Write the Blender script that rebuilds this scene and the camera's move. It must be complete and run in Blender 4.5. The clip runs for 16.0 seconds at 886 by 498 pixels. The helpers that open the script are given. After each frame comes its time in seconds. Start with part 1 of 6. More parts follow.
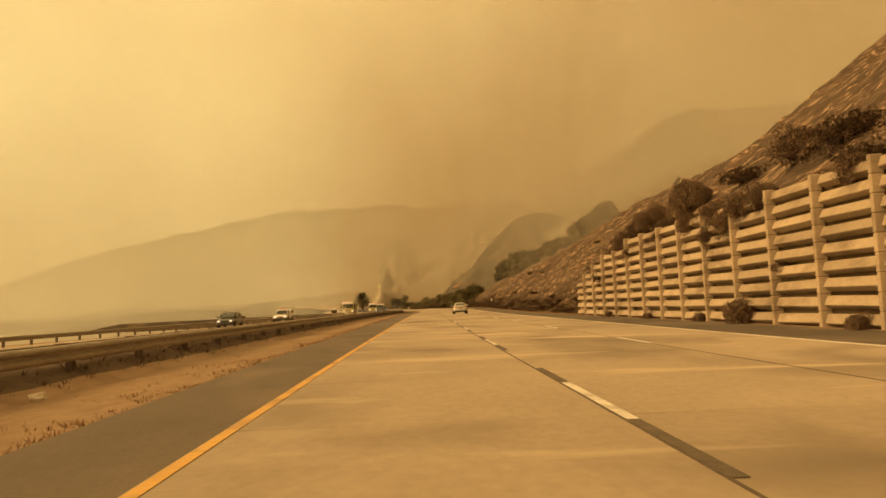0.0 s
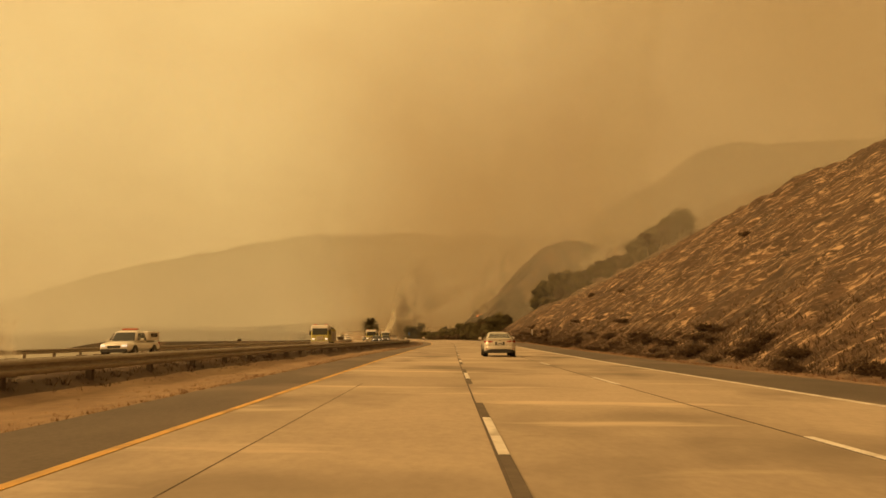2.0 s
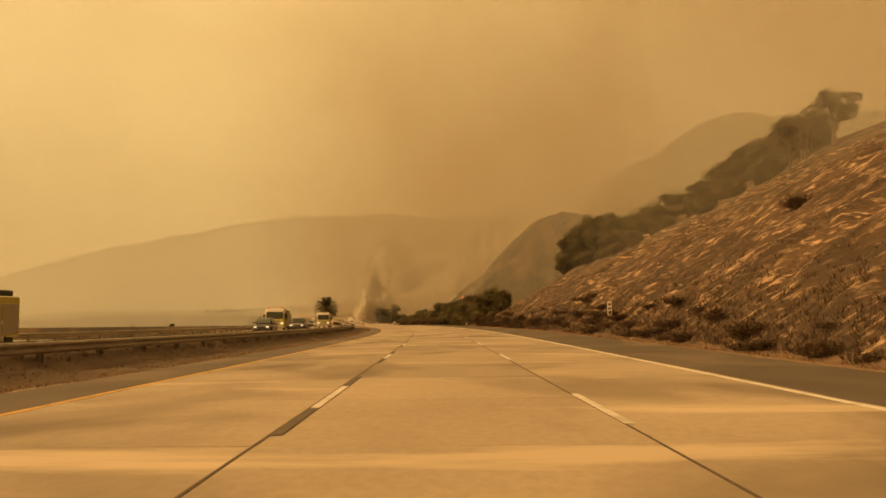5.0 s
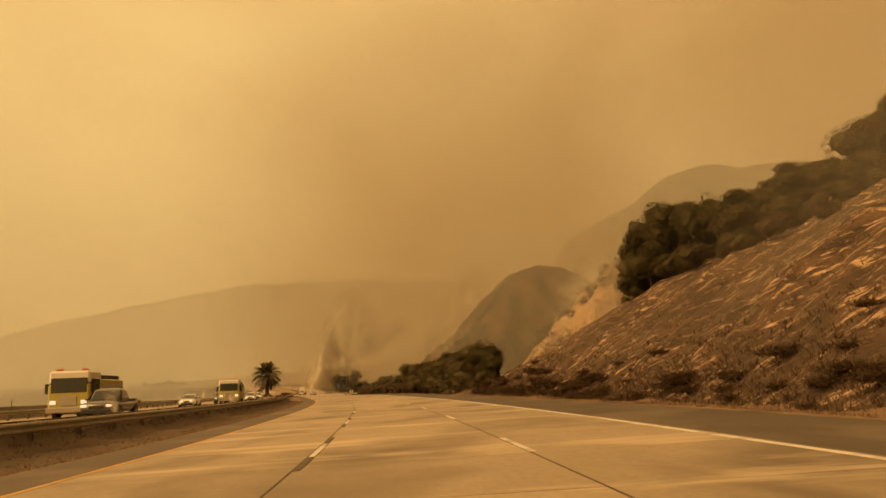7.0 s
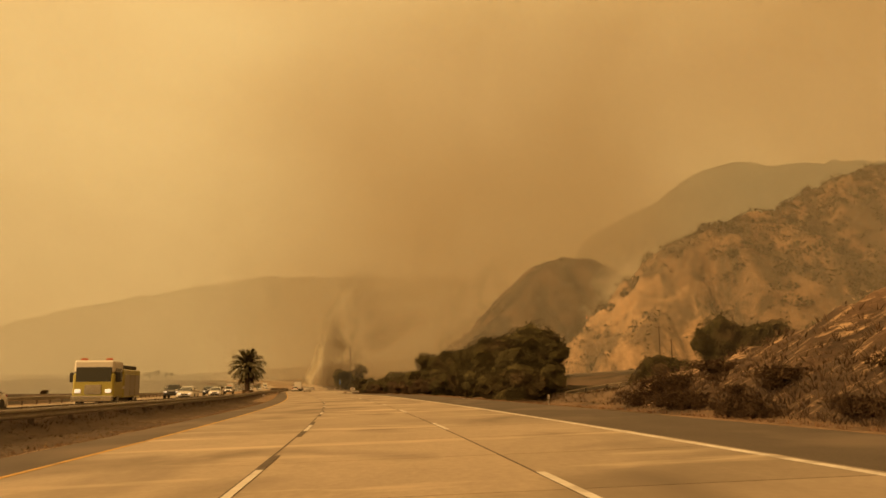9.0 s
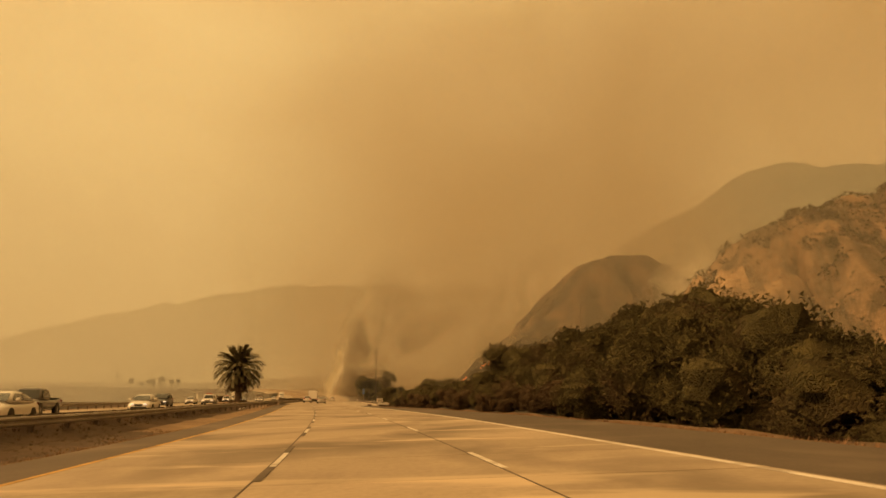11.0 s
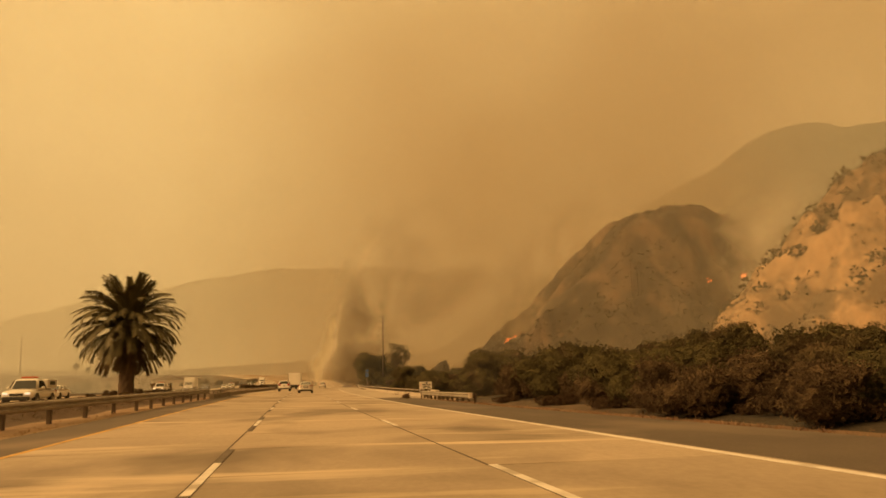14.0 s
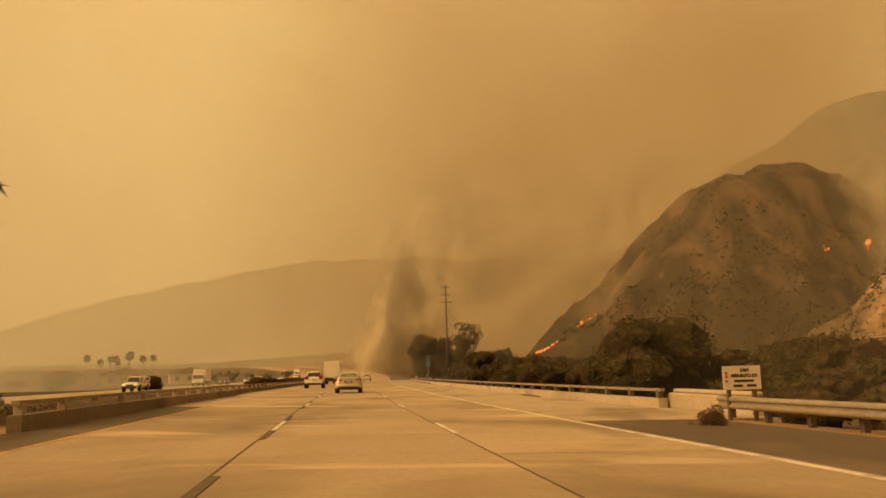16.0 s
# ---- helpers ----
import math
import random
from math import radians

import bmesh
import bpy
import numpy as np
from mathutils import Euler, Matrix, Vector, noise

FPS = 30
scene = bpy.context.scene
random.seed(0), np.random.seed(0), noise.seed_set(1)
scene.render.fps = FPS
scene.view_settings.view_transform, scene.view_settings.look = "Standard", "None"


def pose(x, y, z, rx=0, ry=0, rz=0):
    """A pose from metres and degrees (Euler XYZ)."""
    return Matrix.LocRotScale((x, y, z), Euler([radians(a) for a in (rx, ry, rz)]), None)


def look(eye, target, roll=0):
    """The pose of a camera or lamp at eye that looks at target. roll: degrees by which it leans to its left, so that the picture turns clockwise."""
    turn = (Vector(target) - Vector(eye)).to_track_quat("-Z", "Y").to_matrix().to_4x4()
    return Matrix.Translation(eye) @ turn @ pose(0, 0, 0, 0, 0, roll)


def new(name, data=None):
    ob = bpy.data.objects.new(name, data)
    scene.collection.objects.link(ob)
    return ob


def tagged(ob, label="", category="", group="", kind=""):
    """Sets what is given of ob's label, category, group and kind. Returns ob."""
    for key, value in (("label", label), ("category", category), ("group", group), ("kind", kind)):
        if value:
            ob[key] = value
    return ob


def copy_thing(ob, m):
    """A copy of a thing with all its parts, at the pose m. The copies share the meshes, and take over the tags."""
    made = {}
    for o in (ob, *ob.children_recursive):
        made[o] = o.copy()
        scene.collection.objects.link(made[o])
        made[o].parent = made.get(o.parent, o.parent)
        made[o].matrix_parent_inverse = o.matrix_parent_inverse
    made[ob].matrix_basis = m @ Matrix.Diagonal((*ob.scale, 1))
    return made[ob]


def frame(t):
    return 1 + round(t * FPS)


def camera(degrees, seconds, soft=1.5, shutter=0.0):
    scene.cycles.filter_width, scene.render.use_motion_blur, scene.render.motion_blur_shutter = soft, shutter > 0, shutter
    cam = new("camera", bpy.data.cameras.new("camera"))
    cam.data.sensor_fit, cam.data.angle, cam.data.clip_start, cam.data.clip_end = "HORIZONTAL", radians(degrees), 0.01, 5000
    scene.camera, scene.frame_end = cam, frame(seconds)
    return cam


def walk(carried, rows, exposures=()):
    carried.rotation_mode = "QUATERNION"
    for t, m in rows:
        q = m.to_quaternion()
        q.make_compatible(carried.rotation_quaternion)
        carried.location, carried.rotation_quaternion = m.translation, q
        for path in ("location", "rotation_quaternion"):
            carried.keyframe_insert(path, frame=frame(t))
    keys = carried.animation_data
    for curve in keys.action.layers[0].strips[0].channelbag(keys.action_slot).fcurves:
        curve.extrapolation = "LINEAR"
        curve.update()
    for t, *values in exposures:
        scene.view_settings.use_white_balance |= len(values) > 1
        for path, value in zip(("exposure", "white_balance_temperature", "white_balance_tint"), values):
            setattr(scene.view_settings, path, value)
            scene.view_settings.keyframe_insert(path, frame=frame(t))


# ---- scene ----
cam = camera(55.57, 16.0, soft=1.6)
PATH = [
    (0.0, pose(1.887, -0.000, 1.148, 93.852, 2.977, -1.294)),
    (0.5, pose(2.154, 14.679, 1.165, 94.320, 2.125, -1.320)),
    (1.0, pose(2.462, 29.323, 1.169, 96.021, 0.259, -0.827)),
    (1.5, pose(2.868, 43.741, 1.165, 96.541, 0.198, -0.285)),
    (2.0, pose(3.277, 58.063, 1.160, 95.975, 0.519, 0.063)),
    (2.5, pose(3.719, 72.355, 1.155, 96.029, 0.153, -0.132)),
    (3.0, pose(4.265, 86.638, 1.146, 96.663, -0.294, -0.397)),
    (3.5, pose(4.807, 100.852, 1.137, 96.397, -0.248, -0.522)),
    (4.0, pose(5.315, 114.983, 1.126, 95.702, -0.135, -0.602)),
    (4.5, pose(5.756, 129.017, 1.118, 95.047, 0.062, -0.734)),
    (5.0, pose(6.100, 142.945, 1.115, 94.904, 0.598, -1.014)),
    (5.5, pose(6.314, 156.753, 1.114, 95.741, 1.615, -1.538)),
    (6.0, pose(6.367, 170.427, 1.113, 98.029, 2.196, -2.403)),
    (6.5, pose(6.380, 183.877, 1.111, 99.061, 2.778, -3.238)),
    (7.0, pose(6.335, 197.098, 1.109, 99.316, 2.182, -3.300)),
    (7.5, pose(6.259, 210.073, 1.107, 99.720, 1.159, -3.324)),
    (8.0, pose(6.163, 222.839, 1.107, 100.351, 0.255, -3.142)),
    (8.5, pose(5.891, 235.407, 1.107, 99.685, -0.030, -2.594)),
    (9.0, pose(5.475, 247.824, 1.107, 99.324, 0.487, -2.756)),
    (9.5, pose(4.867, 260.322, 1.106, 99.286, 0.090, -2.589)),
    (10.0, pose(4.095, 273.167, 1.105, 99.965, -0.240, -2.326)),
    (10.5, pose(3.134, 286.597, 1.103, 100.190, -0.165, -1.728)),
    (11.0, pose(2.006, 300.337, 1.101, 100.091, -0.054, -1.109)),
    (11.5, pose(0.731, 314.167, 1.100, 99.798, 0.018, -0.787)),
    (12.0, pose(-0.669, 327.885, 1.099, 99.438, 0.075, -1.079)),
    (12.5, pose(-2.174, 341.281, 1.098, 99.143, 0.107, -2.301)),
    (13.0, pose(-3.762, 354.097, 1.099, 99.041, -0.032, -4.768)),
    (13.5, pose(-5.367, 366.542, 1.101, 98.979, 0.488, -4.677)),
    (14.0, pose(-7.000, 378.882, 1.104, 98.987, 0.921, -1.842)),
    (14.5, pose(-8.667, 391.136, 1.108, 99.055, 0.219, -0.667)),
    (15.0, pose(-10.239, 403.330, 1.113, 98.970, 0.229, 0.126)),
    (15.5, pose(-11.840, 415.527, 1.116, 98.830, 0.665, 0.598)),
    (16.0, pose(-13.501, 427.789, 1.118, 98.482, 1.363, 0.779)),
]
walk(cam, PATH, exposures=((0.0, 0.26, 6200, 5), (0.6, 0.28, 6250, 6), (1.0, 0.12, 6400, 8.5), (1.5, 0.0, 6470, 9.6), (2.0, 0.06, 6500, 10), (3.0, 0.04, 6550, 10.5), (5.5, 0.11, 6630, 11.6), (7.0, 0.03, 6660, 12.3), (12.5, 0.07, 6700, 13.1), (13.4, 0.26, 6700, 13.1), (14.6, 0.06, 6720, 13.3), (16.0, 0.06, 6720, 13.3)))

# ---------------------------------------------------------------- sky and sun
def node(nt, kind, **values):
    n = nt.nodes.new(kind)
    for key, v in values.items():
        if key in n.inputs:
            n.inputs[key].default_value = v
    return n


SUN_WAY = Vector((-0.80, -0.38, 0.62)).normalized()   # towards the sun
world = bpy.data.worlds.new("smoky_sky")
scene.world = world
world.use_nodes = True
wn = world.node_tree
wn.nodes.clear()
w_out = wn.nodes.new("ShaderNodeOutputWorld")
w_bg = wn.nodes.new("ShaderNodeBackground")
w_co = wn.nodes.new("ShaderNodeTexCoord")
w_sky = wn.nodes.new("ShaderNodeTexSky")
w_sky.sky_type = "NISHITA"
w_sky.sun_disc = False
w_sky.sun_elevation = math.asin(SUN_WAY.z)
w_sky.sun_rotation = math.atan2(SUN_WAY.x, SUN_WAY.y)
w_sky.dust_density = 8.0
# smoke: bright towards the sun, brown away from it, with soft billows
w_dot = wn.nodes.new("ShaderNodeVectorMath")
w_dot.operation = "DOT_PRODUCT"
w_dot.inputs[1].default_value = Vector((-0.86, 0.30, 0.02))
w_noise = node(wn, "ShaderNodeTexNoise", Scale=2.6, Detail=2.5, Roughness=0.45, Distortion=0.7)
w_map = wn.nodes.new("ShaderNodeMapping")
w_map.inputs["Scale"].default_value = (1.0, 1.0, 1.5)
w_add = wn.nodes.new("ShaderNodeMath")
w_add.operation = "MULTIPLY_ADD"
w_add.inputs[1].default_value = 0.52
w_ramp = wn.nodes.new("ShaderNodeValToRGB")
w_ramp.color_ramp.interpolation = "CARDINAL"
els = w_ramp.color_ramp.elements
els[0].position, els[0].color = 0.02, (0.42, 0.208, 0.049, 1)
els[1].position, els[1].color = 0.98, (0.96, 0.655, 0.24, 1)
for p_, c_ in ((0.24, (0.51, 0.265, 0.068, 1)), (0.44, (0.60, 0.325, 0.090, 1)), (0.68, (0.84, 0.515, 0.168, 1))):
    e_ = els.new(p_)
    e_.color = c_
w_shift = wn.nodes.new("ShaderNodeMath")
w_shift.operation = "MULTIPLY_ADD"
w_shift.inputs[1].default_value = 0.45
w_shift.inputs[2].default_value = 0.24
w_mix = wn.nodes.new("ShaderNodeMixRGB")
w_mix.inputs[0].default_value = 0.004
w_bg.inputs["Strength"].default_value = 1.0
wn.links.new(w_co.outputs["Generated"], w_dot.inputs[0])
wn.links.new(w_co.outputs["Generated"], w_map.inputs["Vector"])
wn.links.new(w_map.outputs["Vector"], w_noise.inputs["Vector"])
wn.links.new(w_dot.outputs["Value"], w_shift.inputs[0])
wn.links.new(w_noise.outputs["Fac"], w_add.inputs[0])
wn.links.new(w_shift.outputs[0], w_add.inputs[2])
wn.links.new(w_add.outputs[0], w_ramp.inputs["Fac"])
wn.links.new(w_ramp.outputs["Color"], w_mix.inputs[1])
wn.links.new(w_sky.outputs["Color"], w_mix.inputs[2])
wn.links.new(w_mix.outputs["Color"], w_bg.inputs["Color"])
wn.links.new(w_bg.outputs["Background"], w_out.inputs["Surface"])

sun = new("sun", bpy.data.lights.new("sun", "SUN"))
sun.data.energy = 3.0
sun.data.angle = radians(42)
sun.data.color = (1.0, 0.555, 0.195)
sun.matrix_world = look(SUN_WAY * 50, (0, 0, 0))


# ---------------------------------------------------------------- materials
def surface(name, light, dark, scale=1.0, rough=0.85, bump=0.2, stretch=(1, 1, 1), fine=7.0, metal=0.0,
            stain=None, stain_scale=0.2, vary=0.0, spec=0.4, island=False, contrast=(0.32, 0.68), stain_at=(0.52, 0.68),
            patch=None, patch_stretch=(0.12, 0.5, 1), patch_at=(0.60, 0.66), turn=0.0, soft=0.0, torn=(3.0, 0.55)):
    """Two scales of mottling on the world's own coordinates, an optional stain colour, relief from the fine grain."""
    m = bpy.data.materials.new(name)
    m.use_nodes = True
    nt = m.node_tree
    b = nt.nodes["Principled BSDF"]
    link = nt.links.new
    geo = nt.nodes.new("ShaderNodeNewGeometry")
    mp = nt.nodes.new("ShaderNodeMapping")
    mp.inputs["Scale"].default_value = stretch
    if turn:
        slant = nt.nodes.new("ShaderNodeMapping")
        slant.inputs["Rotation"].default_value = (0, 0, radians(turn))
        link(geo.outputs["Position"], slant.inputs["Vector"])
        link(slant.outputs["Vector"], mp.inputs["Vector"])
    else:
        link(geo.outputs["Position"], mp.inputs["Vector"])
    n1 = node(nt, "ShaderNodeTexNoise", Scale=scale, Detail=5.0, Roughness=0.6)
    n2 = node(nt, "ShaderNodeTexNoise", Scale=scale * fine, Detail=4.0, Roughness=0.65)
    for n in (n1, n2):
        link(mp.outputs["Vector"], n.inputs["Vector"])
    blend = nt.nodes.new("ShaderNodeMath")
    blend.operation = "MULTIPLY_ADD"
    blend.inputs[1].default_value = 0.45
    half = nt.nodes.new("ShaderNodeMath")
    half.operation = "MULTIPLY"
    half.inputs[1].default_value = 0.55
    link(n1.outputs["Fac"], half.inputs[0])
    link(n2.outputs["Fac"], blend.inputs[0])
    link(half.outputs[0], blend.inputs[2])
    ramp = nt.nodes.new("ShaderNodeValToRGB")
    ramp.color_ramp.elements[0].position, ramp.color_ramp.elements[0].color = contrast[0], (*dark, 1)
    ramp.color_ramp.elements[1].position, ramp.color_ramp.elements[1].color = contrast[1], (*light, 1)
    link(blend.outputs[0], ramp.inputs["Fac"])
    colour = ramp.outputs["Color"]
    if stain:
        n3 = node(nt, "ShaderNodeTexNoise", Scale=stain_scale, Detail=torn[0], Roughness=torn[1], Distortion=0.4)
        link(mp.outputs["Vector"], n3.inputs["Vector"])
        r3 = nt.nodes.new("ShaderNodeValToRGB")
        r3.color_ramp.elements[0].position, r3.color_ramp.elements[1].position = stain_at
        link(n3.outputs["Fac"], r3.inputs["Fac"])
        mix = nt.nodes.new("ShaderNodeMixRGB")
        mix.inputs[2].default_value = (*stain, 1)
        link(r3.outputs["Color"], mix.inputs[0])
        link(colour, mix.inputs[1])
        colour = mix.outputs["Color"]
    if patch:
        mp2 = nt.nodes.new("ShaderNodeMapping")
        mp2.inputs["Scale"].default_value = patch_stretch
        link(geo.outputs["Position"], mp2.inputs["Vector"])
        n4 = node(nt, "ShaderNodeTexNoise", Scale=1.0, Detail=5.0, Roughness=0.55, Distortion=0.3)
        link(mp2.outputs["Vector"], n4.inputs["Vector"])
        r4 = nt.nodes.new("ShaderNodeValToRGB")
        r4.color_ramp.elements[0].position, r4.color_ramp.elements[1].position = patch_at
        r4.color_ramp.elements[1].color = (0.75, 0.75, 0.75, 1)
        link(n4.outputs["Fac"], r4.inputs["Fac"])
        mix4 = nt.nodes.new("ShaderNodeMixRGB")
        mix4.inputs[2].default_value = (*patch, 1)
        link(r4.outputs["Color"], mix4.inputs[0])
        link(colour, mix4.inputs[1])
        colour = mix4.outputs["Color"]
    if vary:
        if island:
            rnd = geo.outputs["Random Per Island"]
        else:
            rnd = nt.nodes.new("ShaderNodeObjectInfo").outputs["Random"]
        mr = nt.nodes.new("ShaderNodeMapRange")
        mr.inputs["To Min"].default_value, mr.inputs["To Max"].default_value = 1 - vary, 1 + vary
        link(rnd, mr.inputs["Value"])
        hsv = nt.nodes.new("ShaderNodeHueSaturation")
        link(mr.outputs["Result"], hsv.inputs["Value"])
        link(colour, hsv.inputs["Color"])
        colour = hsv.outputs["Color"]
    link(colour, b.inputs["Base Color"])
    b.inputs["Roughness"].default_value = rough
    b.inputs["Metallic"].default_value = metal
    b.inputs["Specular IOR Level"].default_value = spec
    if soft:
        tc, up = nt.nodes.new("ShaderNodeTexCoord"), nt.nodes.new("ShaderNodeVectorMath")
        up.operation = "SUBTRACT"
        up.inputs[1].default_value = (0, 0, 0.1)
        way, turnw, lean = nt.nodes.new("ShaderNodeVectorMath"), nt.nodes.new("ShaderNodeVectorTransform"), nt.nodes.new("ShaderNodeMix")
        way.operation = "NORMALIZE"
        turnw.vector_type, turnw.convert_from, turnw.convert_to = "NORMAL", "OBJECT", "WORLD"
        lean.data_type = "VECTOR"
        lean.inputs["Factor"].default_value = soft
        link(tc.outputs["Object"], up.inputs[0])
        link(up.outputs[0], turnw.inputs[0])
        link(turnw.outputs[0], way.inputs[0])
        vec_in = [k for k in lean.inputs if k.type == "VECTOR"]
        link(geo.outputs["Normal"], vec_in[0])
        link(way.outputs[0], vec_in[1])
        lie = nt.nodes.new("ShaderNodeBump")
        lie.inputs["Strength"].default_value, lie.inputs["Distance"].default_value = 0.75, 0.16
        link(n2.outputs["Fac"], lie.inputs["Height"])
        link([k for k in lean.outputs if k.type == "VECTOR"][0], lie.inputs["Normal"])
        link(lie.outputs["Normal"], b.inputs["Normal"])
    elif bump:
        bp = nt.nodes.new("ShaderNodeBump")
        bp.inputs["Strength"].default_value = bump
        bp.inputs["Distance"].default_value = 0.3 / (scale * fine)
        link(n2.outputs["Fac"], bp.inputs["Height"])
        link(bp.outputs["Normal"], b.inputs["Normal"])
    return m


def plain(name, colour, rough=0.4, metal=0.0, coat=0.0, glow=0.0):
    m = bpy.data.materials.new(name)
    m.use_nodes = True
    nt = m.node_tree
    b = nt.nodes["Principled BSDF"]
    n = node(nt, "ShaderNodeTexNoise", Scale=9.0, Detail=4.0)
    r = nt.nodes.new("ShaderNodeValToRGB")
    r.color_ramp.elements[0].color = (*[c * 0.86 for c in colour], 1)
    r.color_ramp.elements[1].color = (*[min(1, c * 1.06) for c in colour], 1)
    co = nt.nodes.new("ShaderNodeTexCoord")
    nt.links.new(co.outputs["Object"], n.inputs["Vector"])
    nt.links.new(n.outputs["Fac"], r.inputs["Fac"])
    nt.links.new(r.outputs["Color"], b.inputs["Base Color"])
    b.inputs["Roughness"].default_value = rough
    b.inputs["Metallic"].default_value = metal
    b.inputs["Coat Weight"].default_value = coat
    if glow:
        b.inputs["Emission Color"].default_value = (*colour, 1)
        b.inputs["Emission Strength"].default_value = glow
    return m


M_CONCRETE = surface("worn_concrete", (0.47, 0.388, 0.288), (0.285, 0.232, 0.172), 0.30, 0.72, 0.10, (1.1, 0.6, 1), 26,
                     stain=(0.175, 0.140, 0.103), stain_scale=0.22, vary=0.12, stain_at=(0.48, 0.70), contrast=(0.26, 0.74),
                     patch=(0.60, 0.50, 0.365), patch_stretch=(0.13, 0.45, 1), patch_at=(0.57, 0.66))
M_ASPHALT = surface("shoulder_asphalt", (0.160, 0.130, 0.102), (0.096, 0.080, 0.064), 0.5, 0.9, 0.3, (1, 0.5, 1), 40,
                    stain=(0.21, 0.168, 0.128), stain_scale=0.25)
M_ASPHALT_OLD = surface("dark_worn_shoulder_asphalt", (0.130, 0.104, 0.080), (0.078, 0.064, 0.050), 0.5, 0.9, 0.3, (1, 0.5, 1), 40,
                        stain=(0.165, 0.130, 0.098), stain_scale=0.25)
M_SEAM = surface("tar_seam", (0.13, 0.10, 0.075), (0.06, 0.048, 0.038), 3.0, 0.8, 0.2)
M_WHITE = surface("white_road_paint", (0.80, 0.77, 0.72), (0.55, 0.51, 0.45), 1.4, 0.7, 0.1, stain=(0.40, 0.36, 0.30), stain_scale=1.1)
M_BLACKMARK = surface("black_contrast_paint", (0.15, 0.12, 0.09), (0.075, 0.06, 0.047), 1.5, 0.8, 0.1)
M_YELLOW = surface("yellow_road_paint", (0.70, 0.43, 0.105), (0.50, 0.30, 0.08), 1.4, 0.7, 0.1, stain=(0.34, 0.22, 0.09), stain_scale=0.9)
M_DIRT = surface("dry_hillside_soil", (0.150, 0.092, 0.054), (0.030, 0.020, 0.0135), 0.80, 0.95, 1.0, (0.40, 1.1, 0.55), 11.0,
                 stain=(0.46, 0.318, 0.195), stain_scale=2.5, stain_at=(0.525, 0.615), contrast=(0.39, 0.65),
                 patch=(0.052, 0.034, 0.022), patch_stretch=(0.16, 0.26, 0.34), patch_at=(0.47, 0.60), turn=33, torn=(9.0, 0.72))
M_GROUND = surface("dry_verge_soil", (0.35, 0.245, 0.15), (0.19, 0.13, 0.082), 0.35, 0.95, 0.5, (1, 0.5, 1), 9.0,
                   stain=(0.36, 0.27, 0.17), stain_scale=0.22)
M_VERGE = surface("reddish_verge_soil", (0.235, 0.150, 0.088), (0.115, 0.076, 0.047), 0.5, 0.95, 0.5, (1, 0.5, 1), 8.0,
                  stain=(0.085, 0.058, 0.037), stain_scale=0.3, stain_at=(0.5, 0.66))
# dark verge soil; under the median rail its tone also paints the rail's shadow
M_BURNT_SHADE = surface("burnt_verge_and_rail_shade", (0.140, 0.094, 0.060), (0.068, 0.047, 0.032), 0.6, 0.95, 0.6, (1, 0.5, 1), 7.0,
                  stain=(0.17, 0.118, 0.075), stain_scale=0.3, stain_at=(0.55, 0.72))
M_CLIFF = surface("sandy_cliff", (0.48, 0.318, 0.182), (0.20, 0.134, 0.079), 0.22, 0.95, 1.0, (1, 0.6, 0.32), 9.0, torn=(7.0, 0.62),
                  stain=(0.125, 0.088, 0.053), stain_scale=0.06, stain_at=(0.42, 0.53))
M_CLIFF_BROWN = surface("brush_stained_cliff", (0.29, 0.188, 0.110), (0.12, 0.080, 0.048), 0.22, 0.95, 1.0, (1, 0.6, 0.32), 9.0, torn=(7.0, 0.62),
                        stain=(0.095, 0.069, 0.042), stain_scale=0.07, stain_at=(0.42, 0.52))
# streaks stretched downhill: bare soil tones, and gully light and shade painted in
M_BRUSHHILL = surface("brush_covered_hill", (0.066, 0.049, 0.029), (0.030, 0.025, 0.016), 0.14, 0.95, 1.0, (1, 0.42, 0.3), 9.0,
                      stain=(0.112, 0.076, 0.046), stain_scale=0.07, stain_at=(0.50, 0.62), torn=(7.0, 0.62),
                      patch=(0.19, 0.128, 0.078), patch_stretch=(0.06, 0.05, 0.03), patch_at=(0.64, 0.70))
M_RIDGE = surface("distant_ridge", (0.105, 0.112, 0.088), (0.050, 0.058, 0.049), 0.014, 0.95, 0.4)
M_TUFT = surface("dry_grass", (0.44, 0.31, 0.18), (0.28, 0.19, 0.11), 2.0, 0.9, 0.0, vary=0.25, island=True)
M_DARKTUFT = surface("dark_dry_weeds", (0.150, 0.100, 0.062), (0.085, 0.058, 0.037), 2.0, 0.9, 0.0, vary=0.25, island=True)
M_REDWEED = surface("reddish_dry_weeds", (0.27, 0.16, 0.09), (0.15, 0.09, 0.055), 2.0, 0.9, 0.0, vary=0.25, island=True)
M_LEAF = surface("dark_leaves", (0.195, 0.166, 0.076), (0.066, 0.057, 0.029), 0.45, 0.85, 0.0, fine=20, vary=0.10, island=True, spec=0.06, soft=0.72, contrast=(0.34, 0.66),
                 stain=(0.145, 0.102, 0.060), stain_scale=0.22, stain_at=(0.50, 0.70))
M_LEAF_BROWN = surface("scorched_leaves", (0.215, 0.150, 0.088), (0.078, 0.056, 0.034), 0.5, 0.88, 0.0, fine=20, vary=0.10, island=True, spec=0.06, soft=0.72, contrast=(0.34, 0.66))
M_DRYBRUSH = surface("dry_brown_brush", (0.32, 0.215, 0.140), (0.18, 0.120, 0.080), 0.8, 0.9, 0.0, vary=0.15, island=True, spec=0.08, soft=0.6)
M_SCRUB = surface("dry_scrub", (0.165, 0.106, 0.062), (0.060, 0.041, 0.025), 0.5, 0.9, 0.0, fine=20, vary=0.2, island=True, spec=0.06, soft=0.6)
